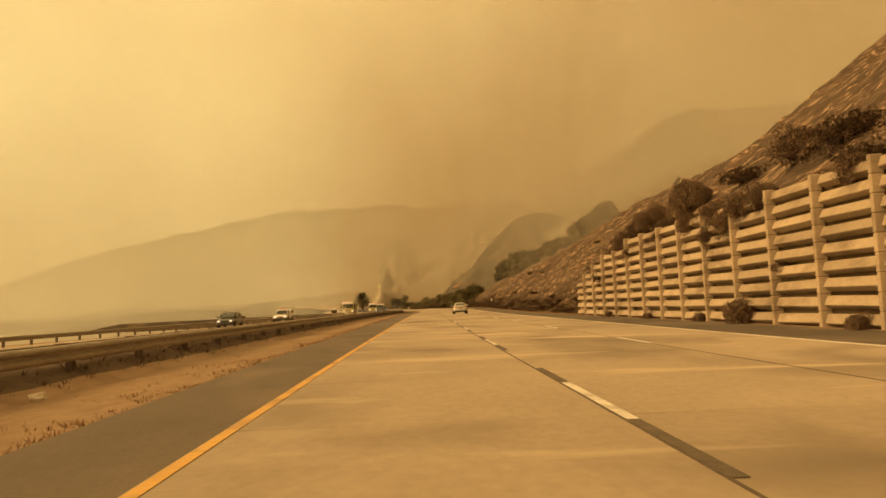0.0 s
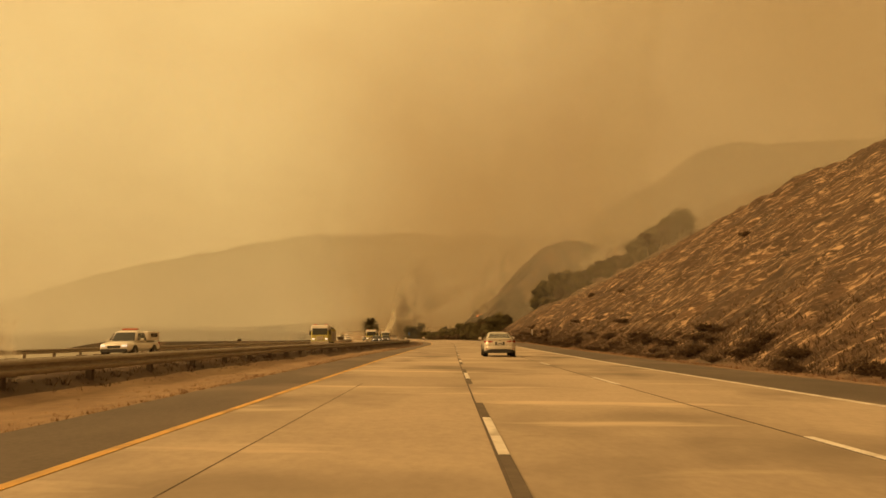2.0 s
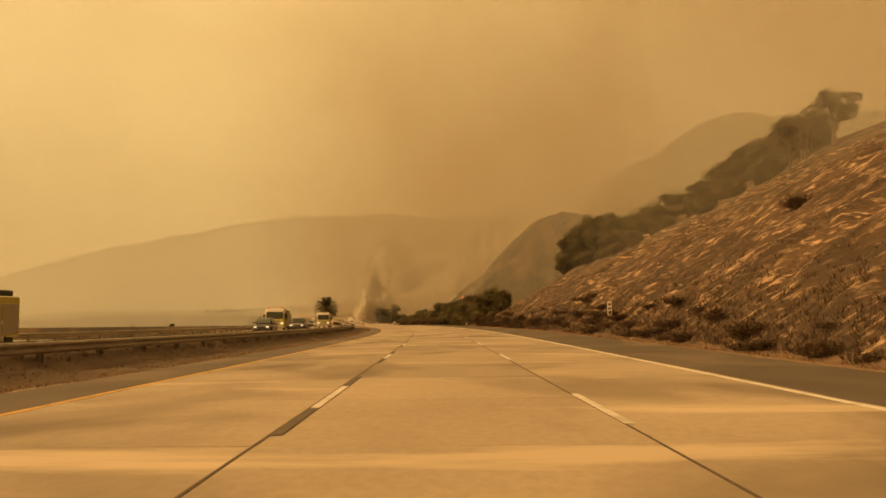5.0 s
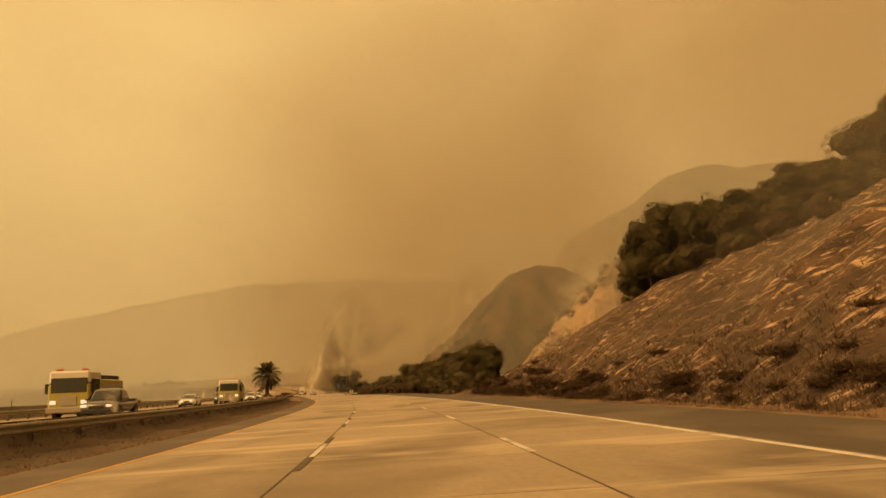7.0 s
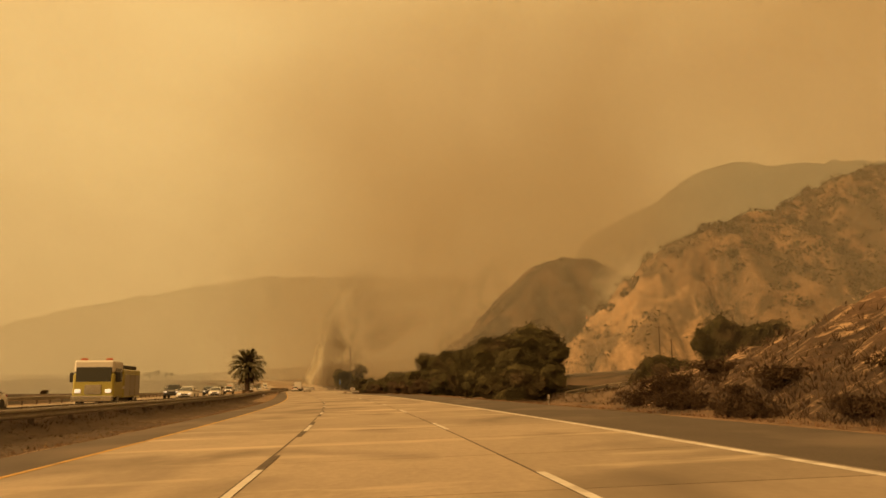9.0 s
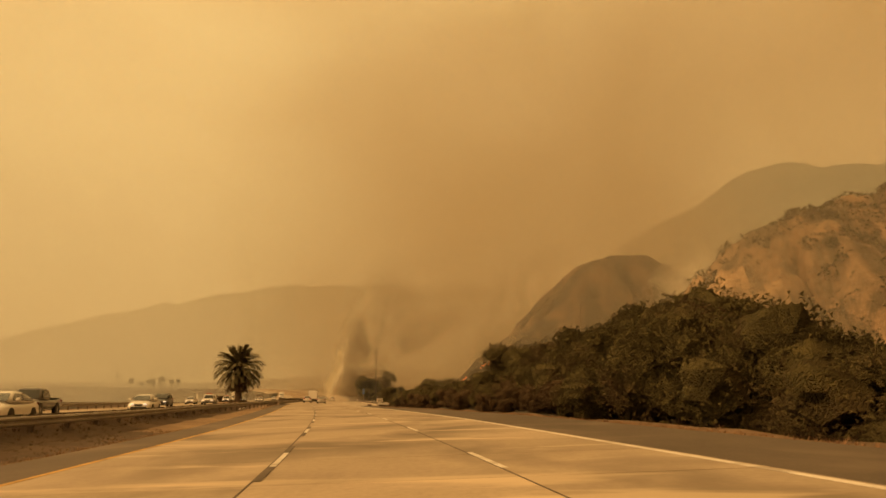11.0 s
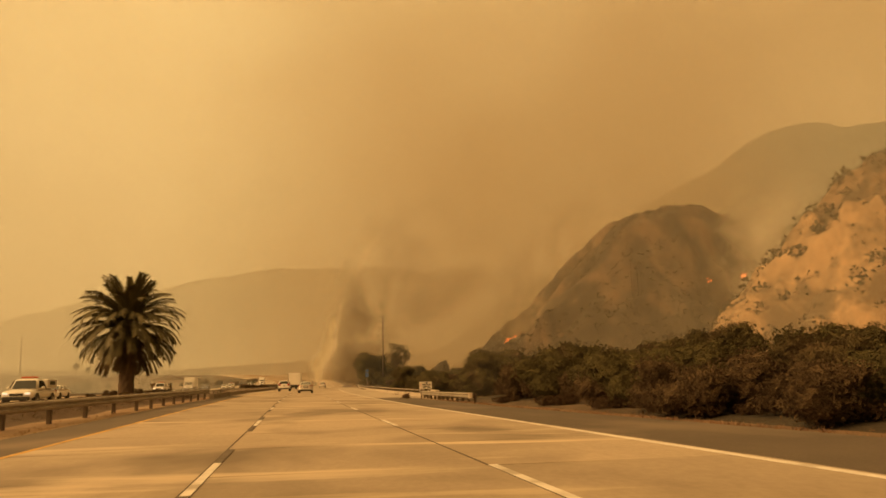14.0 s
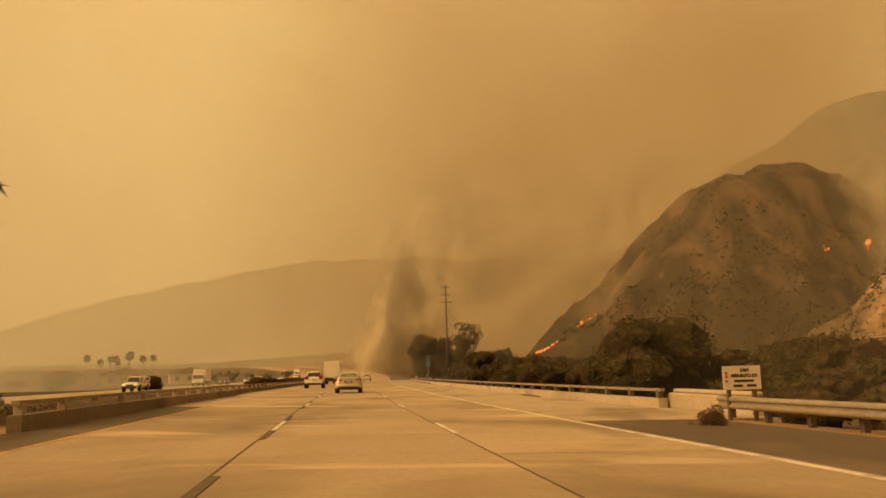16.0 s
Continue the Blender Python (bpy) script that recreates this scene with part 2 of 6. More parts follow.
M_HILLBRUSH = surface("hillside_chaparral", (0.098, 0.079, 0.044), (0.060, 0.051, 0.029), 0.3, 0.9, 0.0, vary=0.10, island=True, spec=0.1)
M_PALMLEAF = surface("palm_fronds", (0.125, 0.108, 0.048), (0.066, 0.058, 0.028), 0.7, 0.55, 0.0, vary=0.2)
M_BARK = surface("bark", (0.16, 0.115, 0.08), (0.07, 0.05, 0.036), 1.5, 0.95, 0.6, (1, 1, 0.3))
M_CRIB = surface("cast_concrete_plank", (0.47, 0.375, 0.265), (0.30, 0.235, 0.165), 0.8, 0.85, 0.35, (1, 0.5, 1), 14,
                 stain=(0.19, 0.14, 0.095), stain_scale=0.7, vary=0.14, stain_at=(0.50, 0.72), torn=(6.0, 0.62))
M_STEEL = surface("weathered_galvanised_steel", (0.38, 0.34, 0.28), (0.22, 0.19, 0.155), 1.2, 0.6, 0.05, (1, 0.4, 1), 8, metal=0.25)
M_POST = surface("treated_timber_post", (0.15, 0.115, 0.085), (0.08, 0.06, 0.046), 3.0, 0.9, 0.3, (3, 3, 0.6))
M_POLE = surface("weathered_pole", (0.10, 0.075, 0.055), (0.05, 0.038, 0.030), 2.0, 0.9, 0.3, (3, 3, 0.4))
M_WATER = surface("hazy_sea", (0.30, 0.27, 0.20), (0.24, 0.215, 0.16), 0.05, 0.35, 0.05, (1, 1, 1), 12)
# darker than M_PARAPET: the kerb's shadow side is painted into the base colour
M_PARAPET_SHADE = surface("shaded_stained_barrier_concrete", (0.27, 0.22, 0.165), (0.165, 0.135, 0.10), 0.6, 0.9, 0.2, (1, 0.4, 1), 9, stain=(0.12, 0.096, 0.072), stain_scale=0.4)
M_PARAPET = surface("bridge_concrete", (0.50, 0.43, 0.34), (0.34, 0.29, 0.23), 0.6, 0.85, 0.2, (1, 0.4, 1), 9, stain=(0.24, 0.20, 0.155), stain_scale=0.3)


# ---------------------------------------------------------------- mesh helpers
def part(name, bm, material, parent=None, label="", smooth=False):
    """Links a bmesh as one mesh object under a thing or a part."""
    me = bpy.data.meshes.new(name)
    bm.to_mesh(me)
    bm.free()
    if smooth:
        me.polygons.foreach_set("use_smooth", [True] * len(me.polygons))
    if isinstance(material, (list, tuple)):
        for mm in material:
            me.materials.append(mm)
    else:
        me.materials.append(material)
    ob = new(name, me)
    if parent is not None:
        ob.parent = parent
    if label:
        ob["label"] = label
    return ob


def shared(name, mesh, parent, m):
    """A piece on mesh data that its like already use."""
    ob = new(name, mesh)
    ob.parent = parent
    ob.matrix_basis = m
    return ob


def sheet(name, verts, faces, material, parent=None, smooth=False):
    me = bpy.data.meshes.new(name)
    me.from_pydata([tuple(v) for v in verts], [], faces)
    me.materials.append(material)
    if smooth:
        me.polygons.foreach_set("use_smooth", [True] * len(me.polygons))
    ob = new(name, me)
    if parent is not None:
        ob.parent = parent
    return ob


def mesh_of(bm, name, material):
    me = bpy.data.meshes.new(name)
    bm.to_mesh(me)
    bm.free()
    me.materials.append(material)
    return me


def box(bm, x0, x1, y0, y1, z0, z1, bevel=0.0):
    r = bmesh.ops.create_cube(bm, size=1.0, matrix=Matrix.Translation(((x0 + x1) / 2, (y0 + y1) / 2, (z0 + z1) / 2))
                              @ Matrix.Diagonal((abs(x1 - x0), abs(y1 - y0), abs(z1 - z0), 1)))
    if bevel:
        es = list({e for v in r["verts"] for e in v.link_edges})
        bmesh.ops.bevel(bm, geom=es, offset=bevel, segments=1, affect="EDGES")
    return bm


def rod(bm, a, b, ra, rb, sides=8):
    """A tapered stick from a to b."""
    a, b = Vector(a), Vector(b)
    d = b - a
    q = d.to_track_quat("Z", "Y").to_matrix()
    rings = []
    for c, r in ((a, ra), (b, rb)):
        rings.append([bm.verts.new(c + q @ Vector((math.cos(i * 2 * math.pi / sides) * r, math.sin(i * 2 * math.pi / sides) * r, 0))) for i in range(sides)])
    for i in range(sides):
        j = (i + 1) % sides
        bm.faces.new((rings[0][i], rings[0][j], rings[1][j], rings[1][i]))
    bm.faces.new(rings[1])
    bm.faces.new(rings[0][::-1])
    return bm


def loft(bm, loops, caps=True):
    """Skins between closed loops of points."""
    rows = [[bm.verts.new(p) for p in lp] for lp in loops]
    n = len(rows[0])
    for r0, r1 in zip(rows, rows[1:]):
        for i in range(n):
            j = (i + 1) % n
            bm.faces.new((r0[i], r0[j], r1[j], r1[i]))
    if caps:
        bm.faces.new(rows[0][::-1])
        bm.faces.new(rows[-1])
    bmesh.ops.recalc_face_normals(bm, faces=bm.faces[:])
    return bm


def empty(name, label="", category="", group="", kind="", m=None):
    ob = tagged(new(name), label, category, group, kind)
    if m is not None:
        ob.matrix_basis = m
    return ob


def fuzz(x, y, z=0.0, octaves=4):
    return noise.fractal(Vector((x, y, z)), 1.0, 2.0, octaves)


# ---------------------------------------------------------------- the road's line
S0, S1 = -320, 1500
CURVE_S = (-320, 20, 90, 160, 230, 300, 370, 440, 510, 600, 680, 760, 860, 960, 1080, 1500)
CURVE_K = (-0.3, -0.3, -1.6, 0.7, 8.7, 8.9, 4.2, -3.1, -3.4, -2.6, 0.0, 6.0, 11.0, 11.0, 6.0, 0.0)
BANK_S = (-320, -20, 20, 100, 140, 180, 220, 300, 340, 380, 420, 460, 560, 700)
BANK_A = (0.0, -0.1, -1.0, -1.35, -0.65, 0.5, 1.34, 1.45, 1.79, 0.96, -0.59, -1.2, -0.8, 0.0)
SS = np.arange(S0, S1 + 1, 1.0)
PSI = np.cumsum(np.interp(SS, CURVE_S, CURVE_K) * 1e-4)
PSI -= PSI[-S0]
RX = np.cumsum(-np.sin(PSI))
RY = np.cumsum(np.cos(PSI))
RX -= RX[-S0]
RY -= RY[-S0]
PIVOT = 5.5


def smooth01(a, b, x):
    t = min(1.0, max(0.0, (x - a) / (b - a)))
    return t * t * (3 - 2 * t)


def grade(s):
    return 0.0 if s < 620 else 0.000045 * (s - 620) ** 2 if s < 950 else 4.9 + 0.0297 * (s - 950)


def heading(s):
    return float(np.interp(s, SS, PSI))


def pave(s, lat, dz=0.0):
    """A point of the carriageway: s metres along, lat metres right of the yellow line."""
    a = heading(s)
    z = (min(16.0, max(-2.5, lat)) - PIVOT) * math.tan(radians(float(np.interp(s, BANK_S, BANK_A)))) + grade(s)
    if lat < -2.5:
        z = grade(s) + (z - grade(s)) * max(0.0, 1 - (-2.5 - lat) / 6.0)
    return Vector((float(np.interp(s, SS, RX)) + lat * math.cos(a), float(np.interp(s, SS, RY)) + lat * math.sin(a), z + dz))


def far_in(s):
    """How far the opposing lanes' inner edge swings away from the median."""
    return float(np.interp(s, (430, 452, 480, 535, 600, 700), (0.0, -4.6, -6.6, -8.5, -13.0, -14.0)))


def far_out(s):
    return far_in(s) + float(np.interp(s, (60, 160, 230), (-4.5, -2.0, 0.0)))


def stand(s, lat, dz=0.0, turn=0.0, size=1.0):
    """The pose of a thing on the ground at (s, lat), facing along the road."""
    p = pave(s, lat)
    return Matrix.LocRotScale((p.x, p.y, p.z + dz), Euler((0, 0, heading(s) + radians(turn))), (size, size, size))


def ribbon(name, stations, lats, dz, material, parent=None, thick=0.0, swing=None):
    """A strip along the road between two lats, with its sides when it has thickness."""
    verts, faces = [], []
    n = len(lats)
    swing = swing or (lambda s, lat: lat)
    for s in stations:
        for lat in lats:
            verts.append(pave(s, swing(s, lat), dz))
    if thick:
        for s in stations:
            for lat in lats:
                verts.append(pave(s, swing(s, lat), dz - thick))
    m = len(stations)
    for i in range(m - 1):
        for j in range(n - 1):
            faces.append((i * n + j, i * n + j + 1, (i + 1) * n + j + 1, (i + 1) * n + j))
        if thick:
            o = m * n
            faces.append((i * n, (i + 1) * n, o + (i + 1) * n, o + i * n))
            k = n - 1
            faces.append((i * n + k, o + i * n + k, o + (i + 1) * n + k, (i + 1) * n + k))
    if thick:
        o = m * n
        faces.append(tuple(range(n)) + tuple(o + j for j in reversed(range(n))))
        e = (m - 1) * n
        faces.append(tuple(e + j for j in reversed(range(n))) + tuple(o + e + j for j in range(n)))
    return sheet(name, verts, faces, material, parent)


def steps(a, b, d):
    n = max(1, round((b - a) / d))
    return [a + (b - a) * i / n for i in range(n + 1)]


# ---------------------------------------------------------------- ground
CREST_S = (-320, 30, 140, 155, 172, 190, 205, 220, 235, 250, 258, 262, 266, 269, 273, 279, 284, 296, 330)
CREST_Z = (19, 18.0, 17.6, 16.4, 13.8, 10.3, 8.1, 7.8, 8.1, 8.2, 8.1, 7.5, 6.2, 4.9, 3.0, 1.8, 1.0, 0.4, 0.3)
WALL_LAT = 14.75


def wall_top(s):
    return float(np.interp(s, (-40, 48, 54, 60, 66, 71, 72), (4.95, 4.95, 4.6, 3.9, 3.0, 1.9, 0.0)))


def terrain(s, lat):
    """Height of the land beside the road."""
    z = grade(s)
    if lat >= 14.4:
        crest = float(np.interp(s, CREST_S, CREST_Z))
        base = pave(s, 14.4).z
        foot = 15.6 + 0.5 * fuzz(s * 0.11, 3.3)
        wt = wall_top(s) - 0.25 if s < 72 else 0.0
        behind = smooth01(WALL_LAT + 0.35, WALL_LAT + 0.8, lat)
        d = max(0.0, lat - foot)
        rill = 0.55 * fuzz(s * 0.60, lat * 0.12, 1.0) + 0.30 * fuzz(s * 1.3, lat * 0.42, 5.0) + 0.45 * fuzz(s * 0.12, lat * 0.12, 9.0)
        h = max(0.0, wt * behind) + 0.73 * d
        if s < 72:
            h = max(0.0, wt) * behind + 0.73 * max(0.0, lat - WALL_LAT - 0.6) * behind
        rise = smooth01(190, 215, s) * (1 - smooth01(286, 304, s))
        edge = 16 + crest / 0.73
        slope_to = crest + (0.10 - 0.035 * smooth01(300, 345, s)) * max(0.0, lat - edge) + 0.38 * rise * max(0.0, min(lat, 66) - max(edge, 25 + 0.6 * (s - 280)))
        over = h - slope_to
        h = slope_to + min(over, 0.0)
        if over > -2.0:
            h -= 0.25 * smooth01(-2.0, 0.5, over)
        h += rill * smooth01(0.2, 2.5, h) * min(1.0, crest / 4)
        z = base + max(-0.05, h)
        if 286 < s < 352:
            z -= 2.0 * smooth01(15.3, 20, lat) * (1 - smooth01(50, 62, lat)) * smooth01(286, 300, s) * (1 - smooth01(335, 351, s))
        if s > 300:
            z += -3.6 * smooth01(30, 46, lat) * (1 - smooth01(58, 72, lat)) * smooth01(335, 375, s) * (1 - smooth01(425, 452, s)) - (3.2 * smooth01(15.5, 19, lat) * (1 - smooth01(36, 48, lat)) * smooth01(440, 452, s) * (1 - smooth01(530, 560, s)))
    elif lat <= -1.2:
        z = pave(s, lat).z - 0.06
        if -7.0 < lat < -4.4:
            z += 0.46 * math.sin((lat + 7.0) / 2.6 * math.pi) ** 0.8 + 0.07 * fuzz(s * 0.5, lat)
        elif -4.4 <= lat:
            z += 0.10 * fuzz(s * 0.3, lat * 0.6) * smooth01(1.6, 2.4, -lat)
        shore = -23 + far_out(s) + 1.2 * fuzz(s * 0.02, 8.1) - 190 * smooth01(430, 640, s)
        z -= 7.0 * smooth01(-shore, -shore + 14, -lat)
    else:
        z = pave(s, lat).z - 0.16
    return z


def land_point(s, lat, dz=0.0):
    p = pave(s, lat)
    return Vector((p.x, p.y, terrain(s, lat) + dz))


def on_land(s, lat, dz=0.0, turn=0.0, size=1.0, tall=None):
    p = land_point(s, lat, dz)
    return Matrix.LocRotScale(p, Euler((0, 0, radians(turn))), (size, size, tall or size))


g_s = steps(S0, -40, 14) + steps(-38, 40, 2)[0:] + steps(41, 320, 0.9) + steps(322, 600, 3) + steps(606, S1, 18)
g_l = ([-700, -500, -350, -260, -200, -160, -120, -90, -70, -55, -48, -42, -38, -34, -31, -28, -25, -22, -20, -17, -14, -11, -8, -7.05, -6.7, -6.3, -5.9, -5.5, -5.2]
       + steps(-5, -1.6, 0.425) + [-1.3, -1.19, -0.8, 4, 9, 12, 14, 14.39, 14.41, 14.8] + steps(15.1, 45, 0.62)
       + [46.5, 49, 52, 56, 61, 67, 74, 82, 92, 105, 120, 150, 200, 300, 450, 700])
gv = []
for s in g_s:
    for lat in g_l:
        gv.append(land_point(s, lat))
gf = []
gn = len(g_l)
for i in range(len(g_s) - 1):
    for j in range(gn - 1):
        gf.append((i * gn + j, i * gn + j + 1, (i + 1) * gn + j + 1, (i + 1) * gn + j))
ground = sheet("ground", gv, gf, M_GROUND, smooth=True)
tagged(ground, "dry brown roadside soil and bare sloping hillside", "ground", kind="structure")
ground.data.materials.append(M_DIRT)
ground.data.materials.append(M_BRUSHHILL)
ground.data.materials.append(M_BURNT_SHADE)
ground.data.materials.append(M_VERGE)
idx = []
for i in range(len(g_s) - 1):
    for j in range(gn - 1):
        idx.append(0 if 14.3 < g_l[j] < 19 and 438 < g_s[i] < 470 else 4 if 14.3 < g_l[j] <= 15.6 else 3 if 15.6 < g_l[j] < 32 and 281 < g_s[i] < 342 else 1 if g_l[j] > 15.6 and g_s[i] < 330 else 2 if (g_l[j] > 15.6 or (g_l[j] < -24 and g_s[i] > 430) or g_s[i] > 1150) else 3 if (-7.1 < g_l[j] < (-4.7 if g_s[i] < 110 else -3.8) or (-7.1 < g_l[j] < -2.2 and 150 < g_s[i] < 335)) else 0)
ground.data.polygons.foreach_set("material_index", idx)

sea = sheet("water", [(-6000, -3000, -5), (6000, -3000, -5), (6000, 7000, -5), (-6000, 7000, -5)], [(0, 1, 2, 3)], M_WATER)
tagged(sea, "calm grey sea fading into smoke haze", "sea", kind="structure")


def hill(name, label, ridge, x_range, y_range, step, falloff, rough, material, seed, floor=-6.0, power=1.0):
    """A hill round a ridge of (x, y, z) points, its flanks falling away at a set grade."""
    xs, ys = steps(*x_range, step), steps(*y_range, step)
    pts = [Vector(p) for p in ridge]
    verts = []
    for y in ys:
        for x in xs:
            h, along, off = floor, 0.0, 0.0
            run = 0.0
            wx = x + rough * 0.9 * fuzz(x * 0.02, y * 0.02, seed)
            wy = y + rough * 0.9 * fuzz(x * 0.02, y * 0.02, seed + 7)
            for a, b in zip(pts, pts[1:]):
                ab = Vector((b.x - a.x, b.y - a.y))
                t = min(1.0, max(0.0, ((wx - a.x) * ab.x + (wy - a.y) * ab.y) / ab.length_squared))
                c = a.lerp(b, t)
                d = math.hypot(wx - c.x, wy - c.y)
                top = c.z - falloff * (math.sqrt(d * d + 36.0) - 6.0) ** power
                if top > h:
                    h, along, off = top, run + t * ab.length, d
                run += ab.length
            spur = abs(noise.noise(Vector((along * 0.045 * 12 / (rough + 2), off * 0.006, seed)))) + 0.45 * abs(noise.noise(Vector((along * 0.13 * 12 / (rough + 2), off * 0.012, seed + 2))))
            h -= spur * min(off * 0.42, rough * 1.5)
            gully = abs(fuzz(x * 0.035, y * 0.035, seed + 3)) + 0.5 * abs(fuzz(x * 0.09, y * 0.09, seed + 5))
            verts.append((x, y, h - rough * 0.55 * gully * smooth01(floor, floor + 14, h) - 0.11 * rough * abs(fuzz(x * 0.16, y * 0.16, seed + 9)) + 0.06 * rough * fuzz(x * 0.3, y * 0.3, seed)))
    n = len(xs)
    faces = [(j * n + i, j * n + i + 1, (j + 1) * n + i + 1, (j + 1) * n + i) for j in range(len(ys) - 1) for i in range(n - 1)]
    return tagged(sheet(name, verts, faces, material, smooth=True), label, "hill", kind="structure")


CLIFF = hill("cliff_hill", "pale sandy eroded hill dotted with dark brush", [(105, 601, 49), (125, 601, 62.5), (158, 606, 78), (220, 612, 101), (330, 650, 124)],
     (30, 330), (475, 720), 1.9, 0.88, 10, M_CLIFF, 11.0)
FIREHILL = hill("burning_hill", "dark brush-covered hill with a line of fire on its flank", [(3, 716, 7), (13, 716, 13), (25, 717, 18.5), (40, 718, 26), (52, 720, 35), (69, 724, 51), (80, 728, 64), (90, 731, 75), (102, 732, 78), (122, 728, 74), (140, 732, 58), (220, 800, 80)],
     (-40, 330), (600, 900), 3.0, 0.84, 10, M_BRUSHHILL, 23.0)
SHOULDER = hill("shoulder_hill", "hazy brush hill shoulder behind the burning hill", [(44, 790, 20), (56, 790, 33), (68, 790, 46), (87, 790, 70), (98, 790, 84), (118, 792, 88), (140, 800, 82)],
     (-30, 230), (690, 890), 4.0, 0.84, 10, M_BRUSHHILL, 27.0)
hill("ridge", "high brush ridge veiled by smoke", [(250, 1300, 190), (345, 1300, 245), (410, 1300, 290), (590, 1300, 297), (900, 1350, 320)],
     (-150, 1300), (900, 1700), 16, 0.62, 22, M_RIDGE, 31.0)
hill("mountain", "long far mountain almost lost in smoke", [(-2600, 3500, 30), (-1740, 3500, 185), (-1400, 3500, 290), (-1055, 3500, 360), (-680, 3500, 425), (-346, 3500, 455), (-58, 3500, 440), (500, 3500, 430), (1400, 3500, 420)],
     (-3400, 2200), (2500, 4300), 60, 0.42, 34, M_RIDGE, 41.0)


# ---------------------------------------------------------------- road
LANE1, LANE2, EDGE = 3.74, 7.40, 10.81
SEAM1, SEAM2 = LANE1 - 0.07, LANE2 - 0.05
ROAD_END = 1150
road = empty("road", "three-lane pale concrete freeway with worn patches", "road", kind="structure")
ribbon("subbase", steps(-200, ROAD_END, 5), [-0.08, 4, 8, 11.0], -0.06, M_SEAM, road, 0.1)
ribbon("left_shoulder", steps(-200, 462, 4), [-1.75, -0.09], -0.012, M_ASPHALT, road, 0.15)
ribbon("right_shoulder", steps(-200, 449, 4), [11.01, 14.55], -0.012, M_ASPHALT_OLD, road, 0.15)
ribbon("bridge_shoulder", steps(449.1, 640, 4), [11.01, 16.4], -0.008, M_PARAPET, road, 0.15)
ribbon("bridge_median_shoulder", steps(462.1, 640, 4), [-1.6, -0.09], -0.008, M_PARAPET, road, 0.15)
ribbon("far_right_shoulder", steps(640.1, ROAD_END, 8), [11.01, 14.5], -0.012, M_ASPHALT, road, 0.15)
ribbon("far_left_shoulder", steps(640.1, ROAD_END, 8), [-2.4, -0.09], -0.012, M_ASPHALT, road, 0.15)
ribbon("yellow_edge_line", steps(-200, ROAD_END, 3), [-0.055, 0.065], 0.006, M_YELLOW, road, 0.004)
ribbon("white_edge_line", steps(-200, ROAD_END, 3), [EDGE - 0.075, EDGE + 0.075], 0.006, M_WHITE, road, 0.004)
for lat in (SEAM1, SEAM2):
    ribbon("joint_sealant", steps(-200, 640, 3), [lat - 0.016, lat + 0.016], 0.005, M_SEAM, road, 0.004)

for lat, a, b in ((1.2, 50, 78), (2.4, 47, 62)):
    ribbon("crack", steps(a, b, 2), [lat - 0.006, lat + 0.006], 0.003, M_SEAM, road, 0.003)

opposite = empty("opposite_road", "opposing freeway carriageway of pale concrete beyond the median rail", "road", kind="structure")
ribbon("carriageway", steps(-250, ROAD_END, 5), [-19.6, -13, -7.0], -0.02, M_CONCRETE, opposite, 0.2, lambda s, lat: lat + (far_in(s) if lat > -8 else far_out(s)))
ribbon("white_edge_line", steps(-250, ROAD_END, 6), [-18.1, -17.95], -0.012, M_WHITE, opposite, 0.004, lambda s, lat: lat + far_out(s))
ribbon("yellow_edge_line", steps(-250, ROAD_END, 6), [-7.75, -7.6], -0.012, M_YELLOW, opposite, 0.004, lambda s, lat: lat + far_in(s))


# ---------------------------------------------------------------- guard rails
def beam_profile():
    return [(0.0, -0.155), (0.05, -0.135), (0.08, -0.10), (0.08, -0.06), (0.02, -0.02), (0.02, 0.02), (0.08, 0.06), (0.08, 0.10), (0.05, 0.135), (0.0, 0.155)]


def rail_mesh(length, face, double=True):
    bm = bmesh.new()
    prof = beam_profile()
    loops = []
    for y in (0.0, length):
        loops.append([(face * x, y, z) for x, z in prof] + [(face * (x - 0.012), y, z) for x, z in reversed(prof)])
    loft(bm, loops)
    return mesh_of(bm, "rail_panel", M_STEEL)


def post_mesh(h=0.95, w=0.15):
    bm = bmesh.new()
    box(bm, -w / 2, w / 2, -w / 2, w / 2, -0.3, h - 0.3, 0.015)
    return mesh_of(bm, "rail_post", M_POST)


POST = post_mesh()
BLOCK = bmesh.new()
box(BLOCK, -0.1, 0.1, -0.075, 0.075, -0.17, 0.17, 0.01)
BLOCK = mesh_of(BLOCK, "spacer_block", M_POST)
PANEL_RIGHT = rail_mesh(3.83, 1)
PANEL_LEFT = rail_mesh(3.83, -1)


